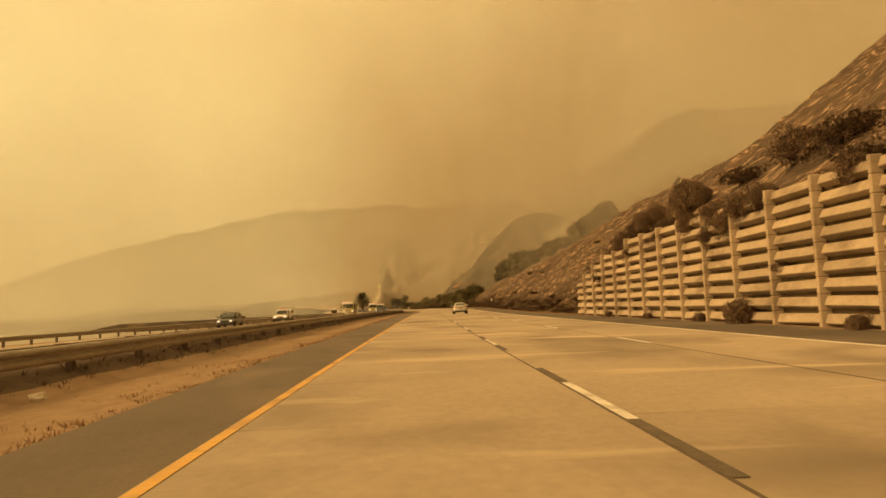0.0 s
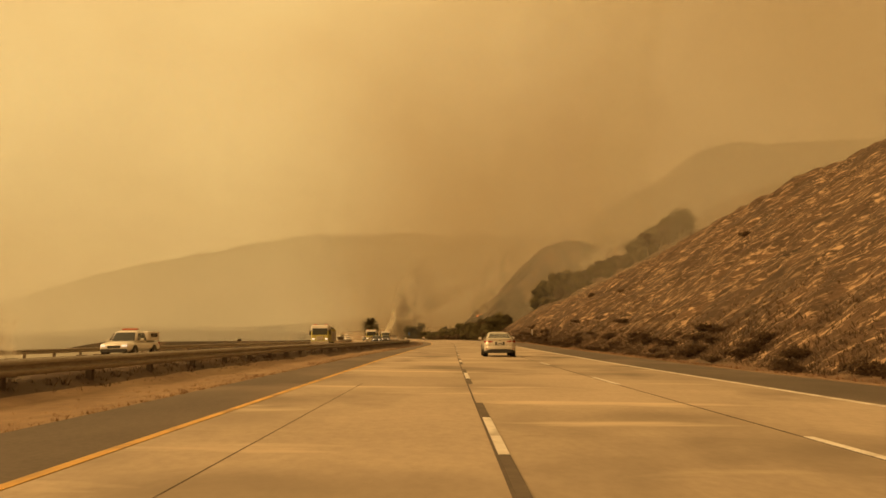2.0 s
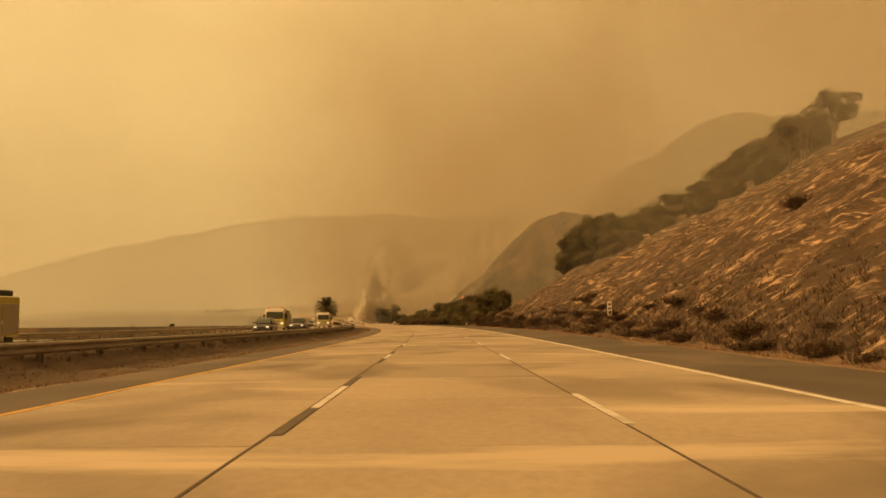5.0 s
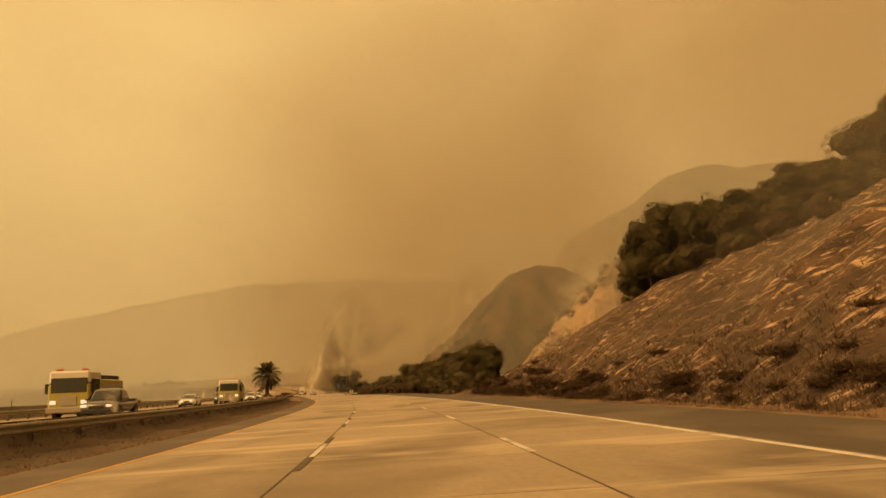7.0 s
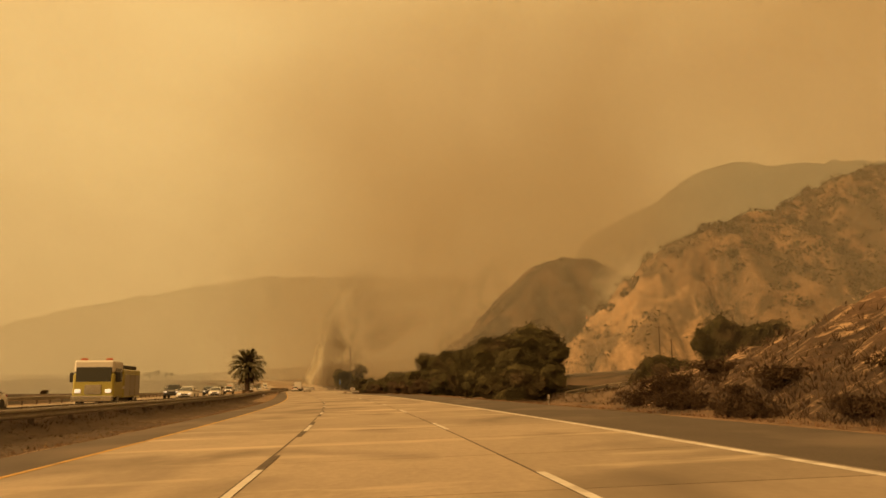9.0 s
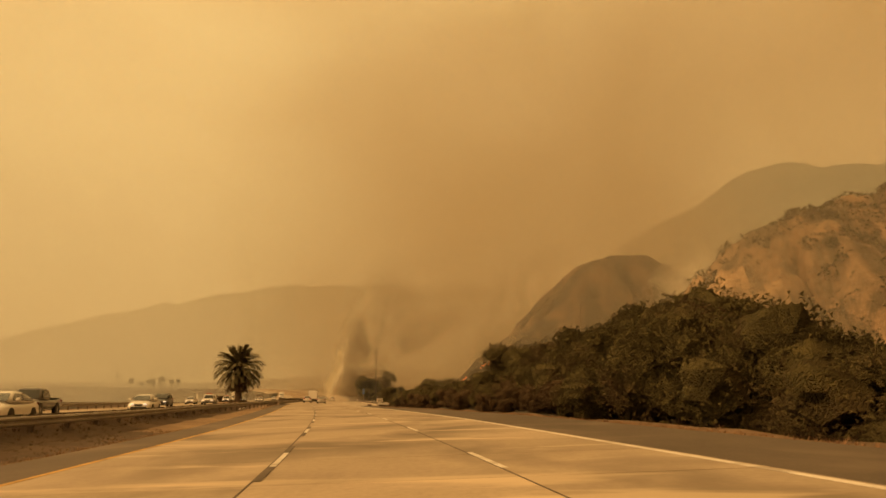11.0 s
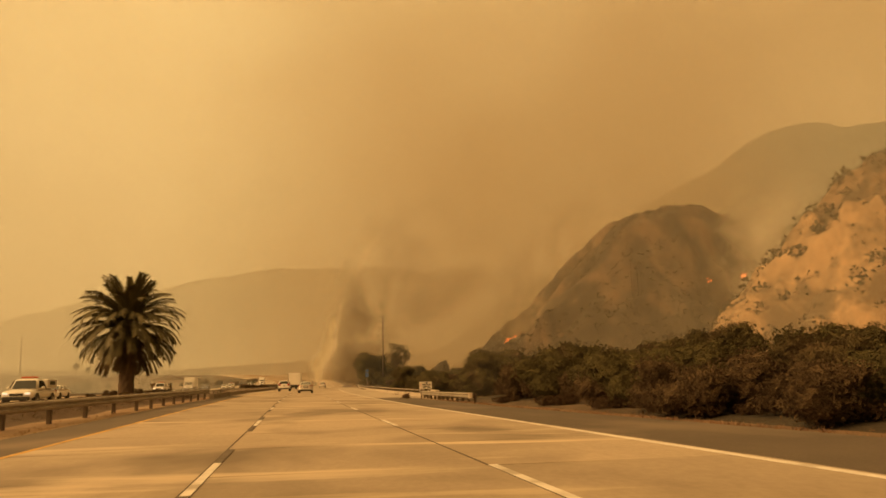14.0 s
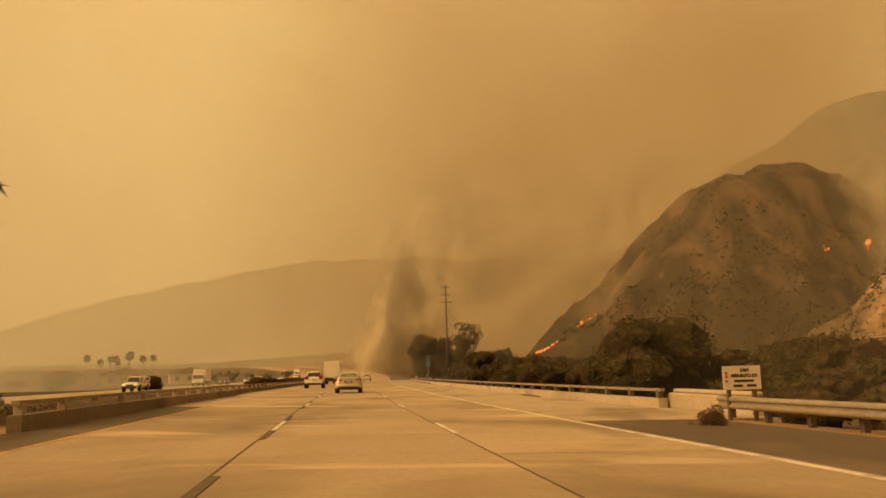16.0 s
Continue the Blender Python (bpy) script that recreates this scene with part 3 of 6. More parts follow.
def guard_rail(name, label, a, b, lat, face, top, group="freeway guard rails", gap=1.905, posts=True, blocks=True, back=False, taper=None):
    """A W-beam on timber posts from a to b."""
    g = empty(name, label, "guard rail", group)
    line = taper or (lambda s, fixed=lat: fixed)
    n = round((b - a) / 3.81)
    span = (b - a) / n
    rise = top - 0.155
    for i in range(n):
        s = a + i * span
        p, q = pave(s, line(s), rise), pave(s + span, line(s + span), rise)
        d = q - p
        yaw = math.atan2(-d.x, d.y)
        tilt = math.atan2(d.z, math.hypot(d.x, d.y))
        shared("rail_panel", PANEL_RIGHT if face > 0 else PANEL_LEFT, g, Matrix.LocRotScale(p, Euler((tilt, 0, yaw)), (1, d.length / 3.82, 1)))
        if back:
            p, q = pave(s, line(s) - face * 0.62, rise), pave(s + span, line(s + span) - face * 0.62, rise)
            d = q - p
            shared("rail_panel", PANEL_LEFT if face > 0 else PANEL_RIGHT, g, Matrix.LocRotScale(p, Euler((math.atan2(d.z, math.hypot(d.x, d.y)), 0, math.atan2(-d.x, d.y))), (1, d.length / 3.82, 1)))
    if posts:
        m = round((b - a) / gap)
        for i in range(m + 1):
            s = a + i * gap
            h = heading(s)
            lat = line(s)
            p = pave(s, lat - face * 0.31, top - 0.70)
            if back:
                shared("spacer_block", BLOCK, g, Matrix.LocRotScale(pave(s, lat - face * 0.50, rise), Euler((0, 0, h)), None))
            shared("rail_post", POST, g, Matrix.LocRotScale(p, Euler((0, 0, h)), None))
            if blocks:
                shared("spacer_block", BLOCK, g, Matrix.LocRotScale(pave(s, lat - face * 0.125, rise), Euler((0, 0, h)), None))
    return g


guard_rail("guard_rail", "weathered steel guard rail on timber posts along the median", -60, 447, -4.55, 1, 0.72, gap=3.81, back=True,
           taper=lambda s: float(np.interp(s, (-60, 375, 399, 420, 447), (-4.55, -4.55, -3.4, -2.1, -1.9))))
guard_rail("guard_rail", "steel guard rail beyond the opposing lanes", -60, 420, -20.2, 1, 0.62, gap=3.81, blocks=False, taper=lambda s: -20.2 + far_out(s))
guard_rail("guard_rail", "dull steel guard rail before a bridge at the shoulder", 428.6, 449.6, 15.0, -1, 0.56)


# ---------------------------------------------------------------- retaining wall
def rail_end(s, lat, top):
    """A rounded buffer head on the rail's near end."""
    bm = bmesh.new()
    loft(bm, [[(x, y, z) for x, y in ((-0.10, -0.02), (-0.16, -0.20), (-0.10, -0.36), (0.06, -0.40), (0.16, -0.28), (0.16, 0.0))] for z in (-0.17, 0.17)])
    ob = part("rail_end", bm, M_PARAPET)
    ob.matrix_basis = stand(s, lat, top - 0.155)
    return ob


rail_end(428.6, 15.0, 0.56).parent = bpy.data.objects["guard_rail.002"]


def crib_wall():
    w = empty("retaining_wall", "stepped crib retaining wall of pale concrete planks with dark gaps", "retaining wall", kind="structure")
    bay = 3.63
    pitch, tall = 0.55, 0.33
    bm = bmesh.new()
    box(bm, -0.17, 0.17, -1.66, 1.66, -tall / 2, tall / 2, 0.02)
    plank = mesh_of(bm, "plank", M_CRIB)
    bm = bmesh.new()
    box(bm, -0.20, 0.20, -0.085, 0.085, 0, pitch + 0.002, 0.03)
    block = mesh_of(bm, "post_block", M_CRIB)
    n0, n1 = -10, 19
    for i in range(n0, n1):
        s = 1.2 + i * bay
        mid = s + bay / 2
        rows = max(1, round(wall_top(mid) / pitch))
        h = heading(mid)
        for r in range(rows):
            p = pave(mid, WALL_LAT, 0.22 + r * pitch)
            shared("plank", plank, w, Matrix.LocRotScale(p + Vector((0.05 * r * 0.2, 0, 0)), Euler((radians(random.uniform(-0.7, 0.7)), radians(24 + random.uniform(-6, 6)), h)), None))
        prev = max(1, round(wall_top(s - bay / 2) / pitch))
        for r in range(max(rows, prev)):
            shared("post_block", block, w, Matrix.LocRotScale(pave(s, WALL_LAT - 0.10, -0.05 + r * pitch), Euler((0, 0, h)), None))
    ribbon("backing", steps(-36, 71.5, 3.63), [WALL_LAT + 0.30, WALL_LAT + 0.34], 0.0, M_GROUND, w)
    verts, faces = [], []
    st = steps(-36, 71.5, 3.6)
    for s in st:
        verts += [pave(s, WALL_LAT + 0.33, -0.1), pave(s, WALL_LAT + 0.33, max(0.1, wall_top(s) - 0.3))]
    for i in range(len(st) - 1):
        faces.append((2 * i, 2 * i + 1, 2 * i + 3, 2 * i + 2))
    sheet("soil_fill", verts, faces, M_GROUND, w)


crib_wall()


# ---------------------------------------------------------------- smoke haze
def grainy(nt, geo, value):
    """Smoke is made of motes: the density varies from point to point about its mean."""
    motes = nt.nodes.new("ShaderNodeTexWhiteNoise")
    nt.links.new(geo.outputs["Position"], motes.inputs["Vector"])
    swing = nt.nodes.new("ShaderNodeMapRange")
    swing.inputs["To Min"].default_value, swing.inputs["To Max"].default_value = 0.35, 1.65
    nt.links.new(motes.outputs["Value"], swing.inputs["Value"])
    mul = nt.nodes.new("ShaderNodeMath")
    mul.operation, mul.use_clamp = "MULTIPLY", True
    nt.links.new(value, mul.inputs[0])
    nt.links.new(swing.outputs["Result"], mul.inputs[1])
    return mul.outputs[0]


def smoke_material(name, thick, low=0.35, scale=0.006, edge_x=None, fade=(60, 420), tint=(0.72, 0.68, 0.57), plume=None, thin=0.0):
    m = bpy.data.materials.new(name)
    m.use_nodes = True
    nt = m.node_tree
    nt.nodes.clear()
    link = nt.links.new
    out = nt.nodes.new("ShaderNodeOutputMaterial")
    clear = nt.nodes.new("ShaderNodeBsdfTransparent")
    front = nt.nodes.new("ShaderNodeBsdfDiffuse")
    back = nt.nodes.new("ShaderNodeBsdfTranslucent")
    front.inputs["Color"].default_value = back.inputs["Color"].default_value = (*tint, 1)
    both = nt.nodes.new("ShaderNodeMixShader")
    both.inputs[0].default_value = 0.4
    link(front.outputs[0], both.inputs[1])
    link(back.outputs[0], both.inputs[2])
    geo = nt.nodes.new("ShaderNodeNewGeometry")
    n1 = node(nt, "ShaderNodeTexNoise", Scale=scale, Detail=2.0, Roughness=0.45, Distortion=0.3)
    link(geo.outputs["Position"], n1.inputs["Vector"])
    dens = nt.nodes.new("ShaderNodeMapRange")
    dens.interpolation_type = "SMOOTHSTEP"
    dens.inputs["From Min"].default_value, dens.inputs["From Max"].default_value = 0.3, 0.7
    dens.inputs["To Min"].default_value, dens.inputs["To Max"].default_value = thick * low, thick
    link(n1.outputs["Fac"], dens.inputs["Value"])
    sep = nt.nodes.new("ShaderNodeSeparateXYZ")
    link(geo.outputs["Position"], sep.inputs[0])
    value = dens.outputs["Result"]
    edges = [("Z", fade[0], fade[1], 1.0, 0.0)]
    if edge_x:
        edges.append(("X", edge_x[0], edge_x[1], 0.0, 1.0))
    if plume:
        edges.append(("X", plume[0], plume[1], 0.0, 1.0))
        edges.append(("X", plume[2], plume[3], 1.0, 0.0))
    for axis, a, b, va, vb in edges:
        mr = nt.nodes.new("ShaderNodeMapRange")
        mr.interpolation_type = "SMOOTHSTEP"
        mr.inputs["From Min"].default_value, mr.inputs["From Max"].default_value = a, b
        mr.inputs["To Min"].default_value, mr.inputs["To Max"].default_value = va, vb
        link(sep.outputs[axis], mr.inputs["Value"])
        mul = nt.nodes.new("ShaderNodeMath")
        mul.operation = "MULTIPLY"
        link(value, mul.inputs[0])
        link(mr.outputs["Result"], mul.inputs[1])
        value = mul.outputs[0]
    if thin:
        least = nt.nodes.new("ShaderNodeMath")
        least.operation = "MULTIPLY_ADD"
        least.inputs[1].default_value, least.inputs[2].default_value = 1 - thin, thin
        link(value, least.inputs[0])
        value = least.outputs[0]
    mix = nt.nodes.new("ShaderNodeMixShader")
    link(grainy(nt, geo, value), mix.inputs[0])
    link(clear.outputs[0], mix.inputs[1])
    link(both.outputs[0], mix.inputs[2])
    link(mix.outputs[0], out.inputs["Surface"])
    return m


def smoke_bank(y, x0, x1, top, material, bulge=0.0):
    """A hanging bank of smoke across the valley, gently bowed."""
    verts, faces = [], []
    n = 24
    for i in range(n + 1):
        x = x0 + (x1 - x0) * i / n
        yy = y + bulge * (math.cos((i / n - 0.5) * math.pi) - 1) + 12 * fuzz(x * 0.004, y * 0.1)
        verts += [(x, yy, -12), (x, yy + 6, top)]
    for i in range(n):
        faces.append((2 * i, 2 * i + 2, 2 * i + 3, 2 * i + 1))
    ob = sheet("smoke_haze", verts, faces, material, smooth=True)
    return tagged(ob, "thin drifting bank of brown wildfire smoke", "smoke", "smoke banks", kind="stuff")


HAZE = ((1080, -2600, 1900, 0.52), (2050, -3800, 3000, 0.68))
for y_, xa, xb, dense in HAZE:
    smoke_bank(y_, xa, xb, 0.75 * y_ + 200, smoke_material("smoke_haze", dense, 0.7, 0.004, fade=(150, 600), tint=(0.90, 0.93, 0.86)))
smoke_bank(196, 18, 700, 220, smoke_material("smoke_haze", 0.50, 0.5, 0.014, edge_x=(19, 58), fade=(40, 200)))
smoke_bank(236, 16, 500, 170, smoke_material("smoke_haze", 0.27, 0.6, 0.014, edge_x=(17, 31), fade=(40, 160)))
smoke_bank(305, 14, 900, 260, smoke_material("smoke_haze", 0.46, 0.5, 0.012, edge_x=(18, 70), fade=(50, 240)))
smoke_bank(474, -14, 1100, 330, smoke_material("smoke_haze", 0.31, 0.6, 0.010, edge_x=(-14, 48), fade=(60, 280)))
shore_fog = smoke_bank(560, -1500, 900, 560, smoke_material("shore_fog", 0.70, 0.75, 0.008, thin=0.05, edge_x=(-30, -95), fade=(8, 110), tint=(0.95, 0.99, 0.95)))
shore_fog["label"] = "pale low fog and smoke lying over the shore"
dark_bank = smoke_bank(875, -1500, 1200, 860, smoke_material("dark_smoke", 0.92, 0.75, 0.008, thin=0.004, plume=(-190, 30, 130, 290), fade=(60, 420), tint=(0.60, 0.50, 0.355)))
dark_bank["label"] = "darker brown smoke rising behind the burning hill"


def wisp(label, pts, widths, dense, tint, scale, seed=0.0):
    """A drifting ribbon of smoke: thick along its middle, torn by noise, thinning at both ends."""
    verts, faces, uv = [], [], []
    n, cols = len(pts), 8
    for k, (p, w) in enumerate(zip(pts, widths)):
        for c in range(cols + 1):
            u = c / cols
            verts.append((p[0] + (u - 0.5) * w, p[1] + 0.25 * w * math.cos((u - 0.5) * math.pi), p[2]))
            uv.append((u, k / (n - 1)))
    for k in range(n - 1):
        for c in range(cols):
            a = k * (cols + 1) + c
            faces.append((a, a + 1, a + cols + 2, a + cols + 1))
    m = bpy.data.materials.new("smoke_wisp")
    m.use_nodes = True
    nt = m.node_tree
    nt.nodes.clear()
    link = nt.links.new
    out, clear = nt.nodes.new("ShaderNodeOutputMaterial"), nt.nodes.new("ShaderNodeBsdfTransparent")
    front, back, both = nt.nodes.new("ShaderNodeBsdfDiffuse"), nt.nodes.new("ShaderNodeBsdfTranslucent"), nt.nodes.new("ShaderNodeMixShader")
    front.inputs["Color"].default_value = back.inputs["Color"].default_value = (*tint, 1)
    both.inputs[0].default_value = 0.5
    link(front.outputs[0], both.inputs[1])
    link(back.outputs[0], both.inputs[2])
    co, geo, sep = nt.nodes.new("ShaderNodeUVMap"), nt.nodes.new("ShaderNodeNewGeometry"), nt.nodes.new("ShaderNodeSeparateXYZ")
    link(co.outputs[0], sep.inputs[0])
    n1 = node(nt, "ShaderNodeTexNoise", Scale=scale, Detail=5.0, Roughness=0.5, Distortion=0.6)
    link(geo.outputs["Position"], n1.inputs["Vector"])
    torn = nt.nodes.new("ShaderNodeMapRange")
    torn.interpolation_type = "SMOOTHSTEP"
    torn.inputs["From Min"].default_value, torn.inputs["From Max"].default_value = 0.26, 0.60
    link(n1.outputs["Fac"], torn.inputs["Value"])
    value = torn.outputs["Result"]
    for axis, lo, hi in (("X", 0.0, 0.5), ("X", 1.0, 0.5), ("Y", 0.0, 0.10), ("Y", 1.0, 0.45)):
        mr = nt.nodes.new("ShaderNodeMapRange")
        mr.interpolation_type = "SMOOTHSTEP"
        mr.inputs["From Min"].default_value, mr.inputs["From Max"].default_value = lo, hi
        link(sep.outputs[axis], mr.inputs["Value"])
        mul = nt.nodes.new("ShaderNodeMath")
        mul.operation = "MULTIPLY"
        link(value, mul.inputs[0])
        link(mr.outputs["Result"], mul.inputs[1])
        value = mul.outputs[0]
    amount = nt.nodes.new("ShaderNodeMath")
    amount.operation = "MULTIPLY"
    amount.inputs[1].default_value = dense
    link(value, amount.inputs[0])
    mix = nt.nodes.new("ShaderNodeMixShader")
    link(grainy(nt, geo, amount.outputs[0]), mix.inputs[0])
    link(clear.outputs[0], mix.inputs[1])
    link(both.outputs[0], mix.inputs[2])
    link(mix.outputs[0], out.inputs["Surface"])
    ob = sheet("smoke_wisp", verts, faces, m, smooth=True)
    layer = ob.data.uv_layers.new(name="UVMap")
    for lp in ob.data.loops:
        layer.data[lp.index].uv = uv[lp.vertex_index]
    return tagged(ob, label, "smoke", "smoke wisps", kind="stuff")


wisp("dark brown smoke column rising behind the freeway trees", [(-25, 622, -1), (-23.5, 622, 8), (-21, 622, 17), (-17, 622, 28), (-13, 623, 42), (-6, 624, 62)], (17, 20, 24, 29, 36, 48), 1.2, (0.22, 0.175, 0.12), 0.04)
wisp("second dark billow of smoke beside the utility pole", [(-14, 630, 0), (-12, 630, 8), (-7, 630, 17), (1, 631, 27), (12, 632, 40), (26, 634, 58)], (16, 20, 26, 34, 46, 62), 0.55, (0.36, 0.285, 0.19), 0.035)
wisp("pale smoke wisp curling up from the verge", [(-36, 612, -1), (-34.5, 612, 5), (-31, 612, 11), (-29.5, 612, 18), (-28, 612, 26), (-22, 612, 38), (-12, 613, 56)], (8, 8, 7, 6, 7, 9, 14), 0.85, (0.95, 0.90, 0.74), 0.09)
wisp("thin pale smoke drifting off the burning hill", [(118, 668, 30), (122, 668, 42), (112, 668, 54), (124, 668, 66), (140, 670, 84)], (22, 32, 38, 44, 56), 0.72, (0.80, 0.76, 0.64), 0.035)
wisp("pale smoke hanging in the gully between the hills", [(96, 640, 14), (101, 640, 26), (97, 640, 38), (108, 641, 52), (126, 642, 72)], (16, 22, 26, 30, 42), 0.5, (0.84, 0.79, 0.66), 0.05)
wisp("brown smoke trailing off the hill's flank", [(30, 700, 14), (38, 701, 30), (46, 702, 46), (62, 704, 66), (86, 706, 92)], (26, 34, 42, 56, 74), 0.55, (0.62, 0.52, 0.37), 0.03)
for s_, l_, h_ in ((74, -4.9, 1.6), (236, -6.6, 1.7), (262, -5.2, 1.5)):
    p_ = pave(s_, l_, 0.25)
    wisp("small wisp of smoke smouldering under the median rail", [(p_.x + dx, p_.y, p_.z + h_ * v) for dx, v in ((0, 0), (-0.1, 0.25), (-0.35, 0.5), (-0.3, 0.75), (-0.7, 1.0))], (0.5, 0.6, 0.8, 1.0, 1.3), 0.6, (0.85, 0.80, 0.68), 1.6)


# ---------------------------------------------------------------- plants
def leaf_cloud(bm, centre, radius, count, size, rng, flat=0.8, tall=1.0):
    """Small leaf blades on and just under a lumpy shell."""
    c = Vector(centre)
    for _ in range(count):
        d = Vector((rng.gauss(0, 1), rng.gauss(0, 1), rng.gauss(0, 1)))
        if d.length < 1e-3:
            continue
        d.normalize()
        r = radius * (rng.uniform(0.45, 1.0) ** 0.45) * (0.86 + 0.26 * noise.noise(d * 2.1 + c))
        p = c + Vector((d.x * r, d.y * r, d.z * r * flat * tall))
        s = size * rng.uniform(0.6, 1.35)
        u = Vector((rng.gauss(0, 1), rng.gauss(0, 1), rng.gauss(0, 0.7)))
        u = (u + d * 0.5).normalized()
        v = u.orthogonal().normalized()
        v.rotate(Matrix.Rotation(rng.uniform(0, 6.28), 3, u))
        bm.faces.new([bm.verts.new(q) for q in (p - v * s * 0.48 - u * s * 0.3, p + v * s * 0.48 - u * s * 0.2, p + u * s)])


def limbs(bm, rng, base, height, radius, spread, count, droop=0.0, depth=2):
    """Trunk and forking limbs; returns the tips."""
    tips = []

    def grow(a, way, length, r, level):
        b = a + way * length
        mid = a.lerp(b, 0.5) + Vector((rng.uniform(-1, 1), rng.uniform(-1, 1), 0)) * length * 0.06
        k = 8 if r > 0.12 else 4
        rod(bm, a, mid, r, r * 0.82, k)
        rod(bm, mid, b, r * 0.82, r * 0.6, k)
        if level == 0:
            tips.append(b)
            return
        for _ in range(count):
            w = (way + Vector((rng.gauss(0, spread), rng.gauss(0, spread), rng.uniform(-0.1, 0.35) - droop))).normalized()
            grow(a.lerp(b, rng.uniform(0.55, 1.0)), w, length * rng.uniform(0.55, 0.8), r * 0.55, level - 1)

    grow(Vector(base), Vector((rng.uniform(-0.08, 0.08), rng.uniform(-0.08, 0.08), 1)).normalized(), height * 0.42, radius, depth)
    return tips


def tree(name, label, seed, height, width, leaf, leaves, size, material, trunk_r, spread=0.55, category="tree", count=3, flat=0.8, clump=0.30, droop=0.0, ground_skirt=False, heart=True):
    rng = random.Random(seed)
    t = empty(name, label, category)
    bm = bmesh.new()
    tips = limbs(bm, rng, (0, 0, -0.3), height, trunk_r, spread, count, droop)
    part("trunk", bm, M_BARK, t)
    bm = bmesh.new()
    clumps = [(p, width * clump * rng.uniform(0.7, 1.25)) for p in tips]
    extra = 10
    for _ in range(extra):
        a = rng.uniform(0, 6.28)
        r = width * 0.5 * rng.uniform(0.25, 0.78)
        low = 0.12 if ground_skirt else 0.42
        clumps.append((Vector((math.cos(a) * r, math.sin(a) * r, height * rng.uniform(low, 0.86))), width * clump * rng.uniform(0.6, 1.1)))
    for p, r in clumps:
        p = Vector((max(-width * 0.5, min(width * 0.5, p.x)), max(-width * 0.5, min(width * 0.5, p.y)), min(p.z, height - r * 0.6)))
        leaf_cloud(bm, p, r, leaves // len(clumps), size, rng, flat)
        if heart:
            core = bmesh.ops.create_icosphere(bm, subdivisions=2, radius=r * 0.60, matrix=Matrix.Translation(p) @ Matrix.Diagonal((1, 1, flat, 1)))
            for v in core["verts"]:
                v.co += (v.co - p) * (0.42 * noise.noise(v.co * (2.2 / r) + p) + 0.34 * noise.noise(v.co * (5.0 / r)) + 0.2 * noise.noise(v.co * (11.0 / r)))
    part("crown", bm, material, t)
    return t


PLANTS = {}


def plant(kind, s, lat, size=1.0, turn=None, tall=None, label="", dz=0.0):
    """The first of a kind is moved into place, the others are copies of it."""
    turn = random.uniform(0, 360) if turn is None else turn
    m = on_land(s, lat, dz, turn, size, tall)
    if kind not in PLANTS:
        ob = MAKERS[kind]()
        ob.matrix_basis = m
        PLANTS[kind] = ob
    else:
        src = PLANTS[kind]
        keep = src.scale.copy()
        src.scale = (1, 1, 1)
        ob = copy_thing(src, m)
        src.scale = keep
    if label:
        ob["label"] = label
    return ob


MAKERS = {
    "oak_a": lambda: tree("tree", "dense dark evergreen oak above the roadside", 3, 7.0, 8.0, 0, 12800, 0.145, M_LEAF, 0.24),
    "oak_b": lambda: tree("tree", "broad dark evergreen tree with an uneven crown", 8, 6.5, 8.6, 0, 12800, 0.145, M_LEAF, 0.26, 0.7),
    "oak_c": lambda: tree("tree", "rounded dark green tree with low branches", 15, 5.6, 7.2, 0, 12800, 0.14, M_LEAF, 0.2, 0.7, ground_skirt=True),
    "gum_a": lambda: tree("eucalyptus", "tall open eucalyptus with thin crown", 21, 12.5, 6.0, 0, 5000, 0.17, M_LEAF, 0.22, 0.42, clump=0.22, flat=0.9, heart=False),
    "gum_b": lambda: tree("eucalyptus", "tall sparse eucalyptus leaning on the crest", 27, 11.0, 5.0, 0, 3200, 0.17, M_LEAF, 0.18, 0.38, clump=0.20, heart=False),
    "bush_a": lambda: tree("bush", "dense dark green roadside shrub", 33, 3.0, 5.4, 0, 6800, 0.118, M_LEAF, 0.1, 0.9, "bush", flat=0.75, clump=0.28, ground_skirt=True),
    "bush_b": lambda: tree("bush", "brown half-dry roadside shrub", 39, 2.6, 4.6, 0, 6200, 0.114, M_LEAF_BROWN, 0.09, 0.9, "bush", flat=0.8, clump=0.28, ground_skirt=True),
    "dry_bush": lambda: tree("bush", "brown dry brush leaning over the wall", 63, 2.4, 3.6, 0, 5200, 0.11, M_DRYBRUSH, 0.07, 0.9, "bush", flat=0.9, clump=0.26, ground_skirt=True, heart=False),
    "scrub": lambda: tree("scrub", "low dry brown scrub at the foot of the slope", 45, 0.8, 2.2, 0, 1200, 0.095, M_SCRUB, 0.03, 0.9, "scrub", flat=0.6, clump=0.3, ground_skirt=True, heart=False),
    "far_bush": lambda: tree("shrub", "dark dry shrub on the land beyond the bridge", 51, 2.6, 5.0, 0, 1150, 0.34, M_LEAF, 0.09, 0.9, "shrub", flat=0.75, clump=0.28, ground_skirt=True),
    "far_brown": lambda: tree("shrub", "reddish-brown dry shrub below the hills", 57, 2.2, 4.6, 0, 1000, 0.32, M_LEAF_BROWN, 0.09, 0.9, "shrub", flat=0.75, clump=0.28, ground_skirt=True),
    "bare": lambda: bare_tree(),
}


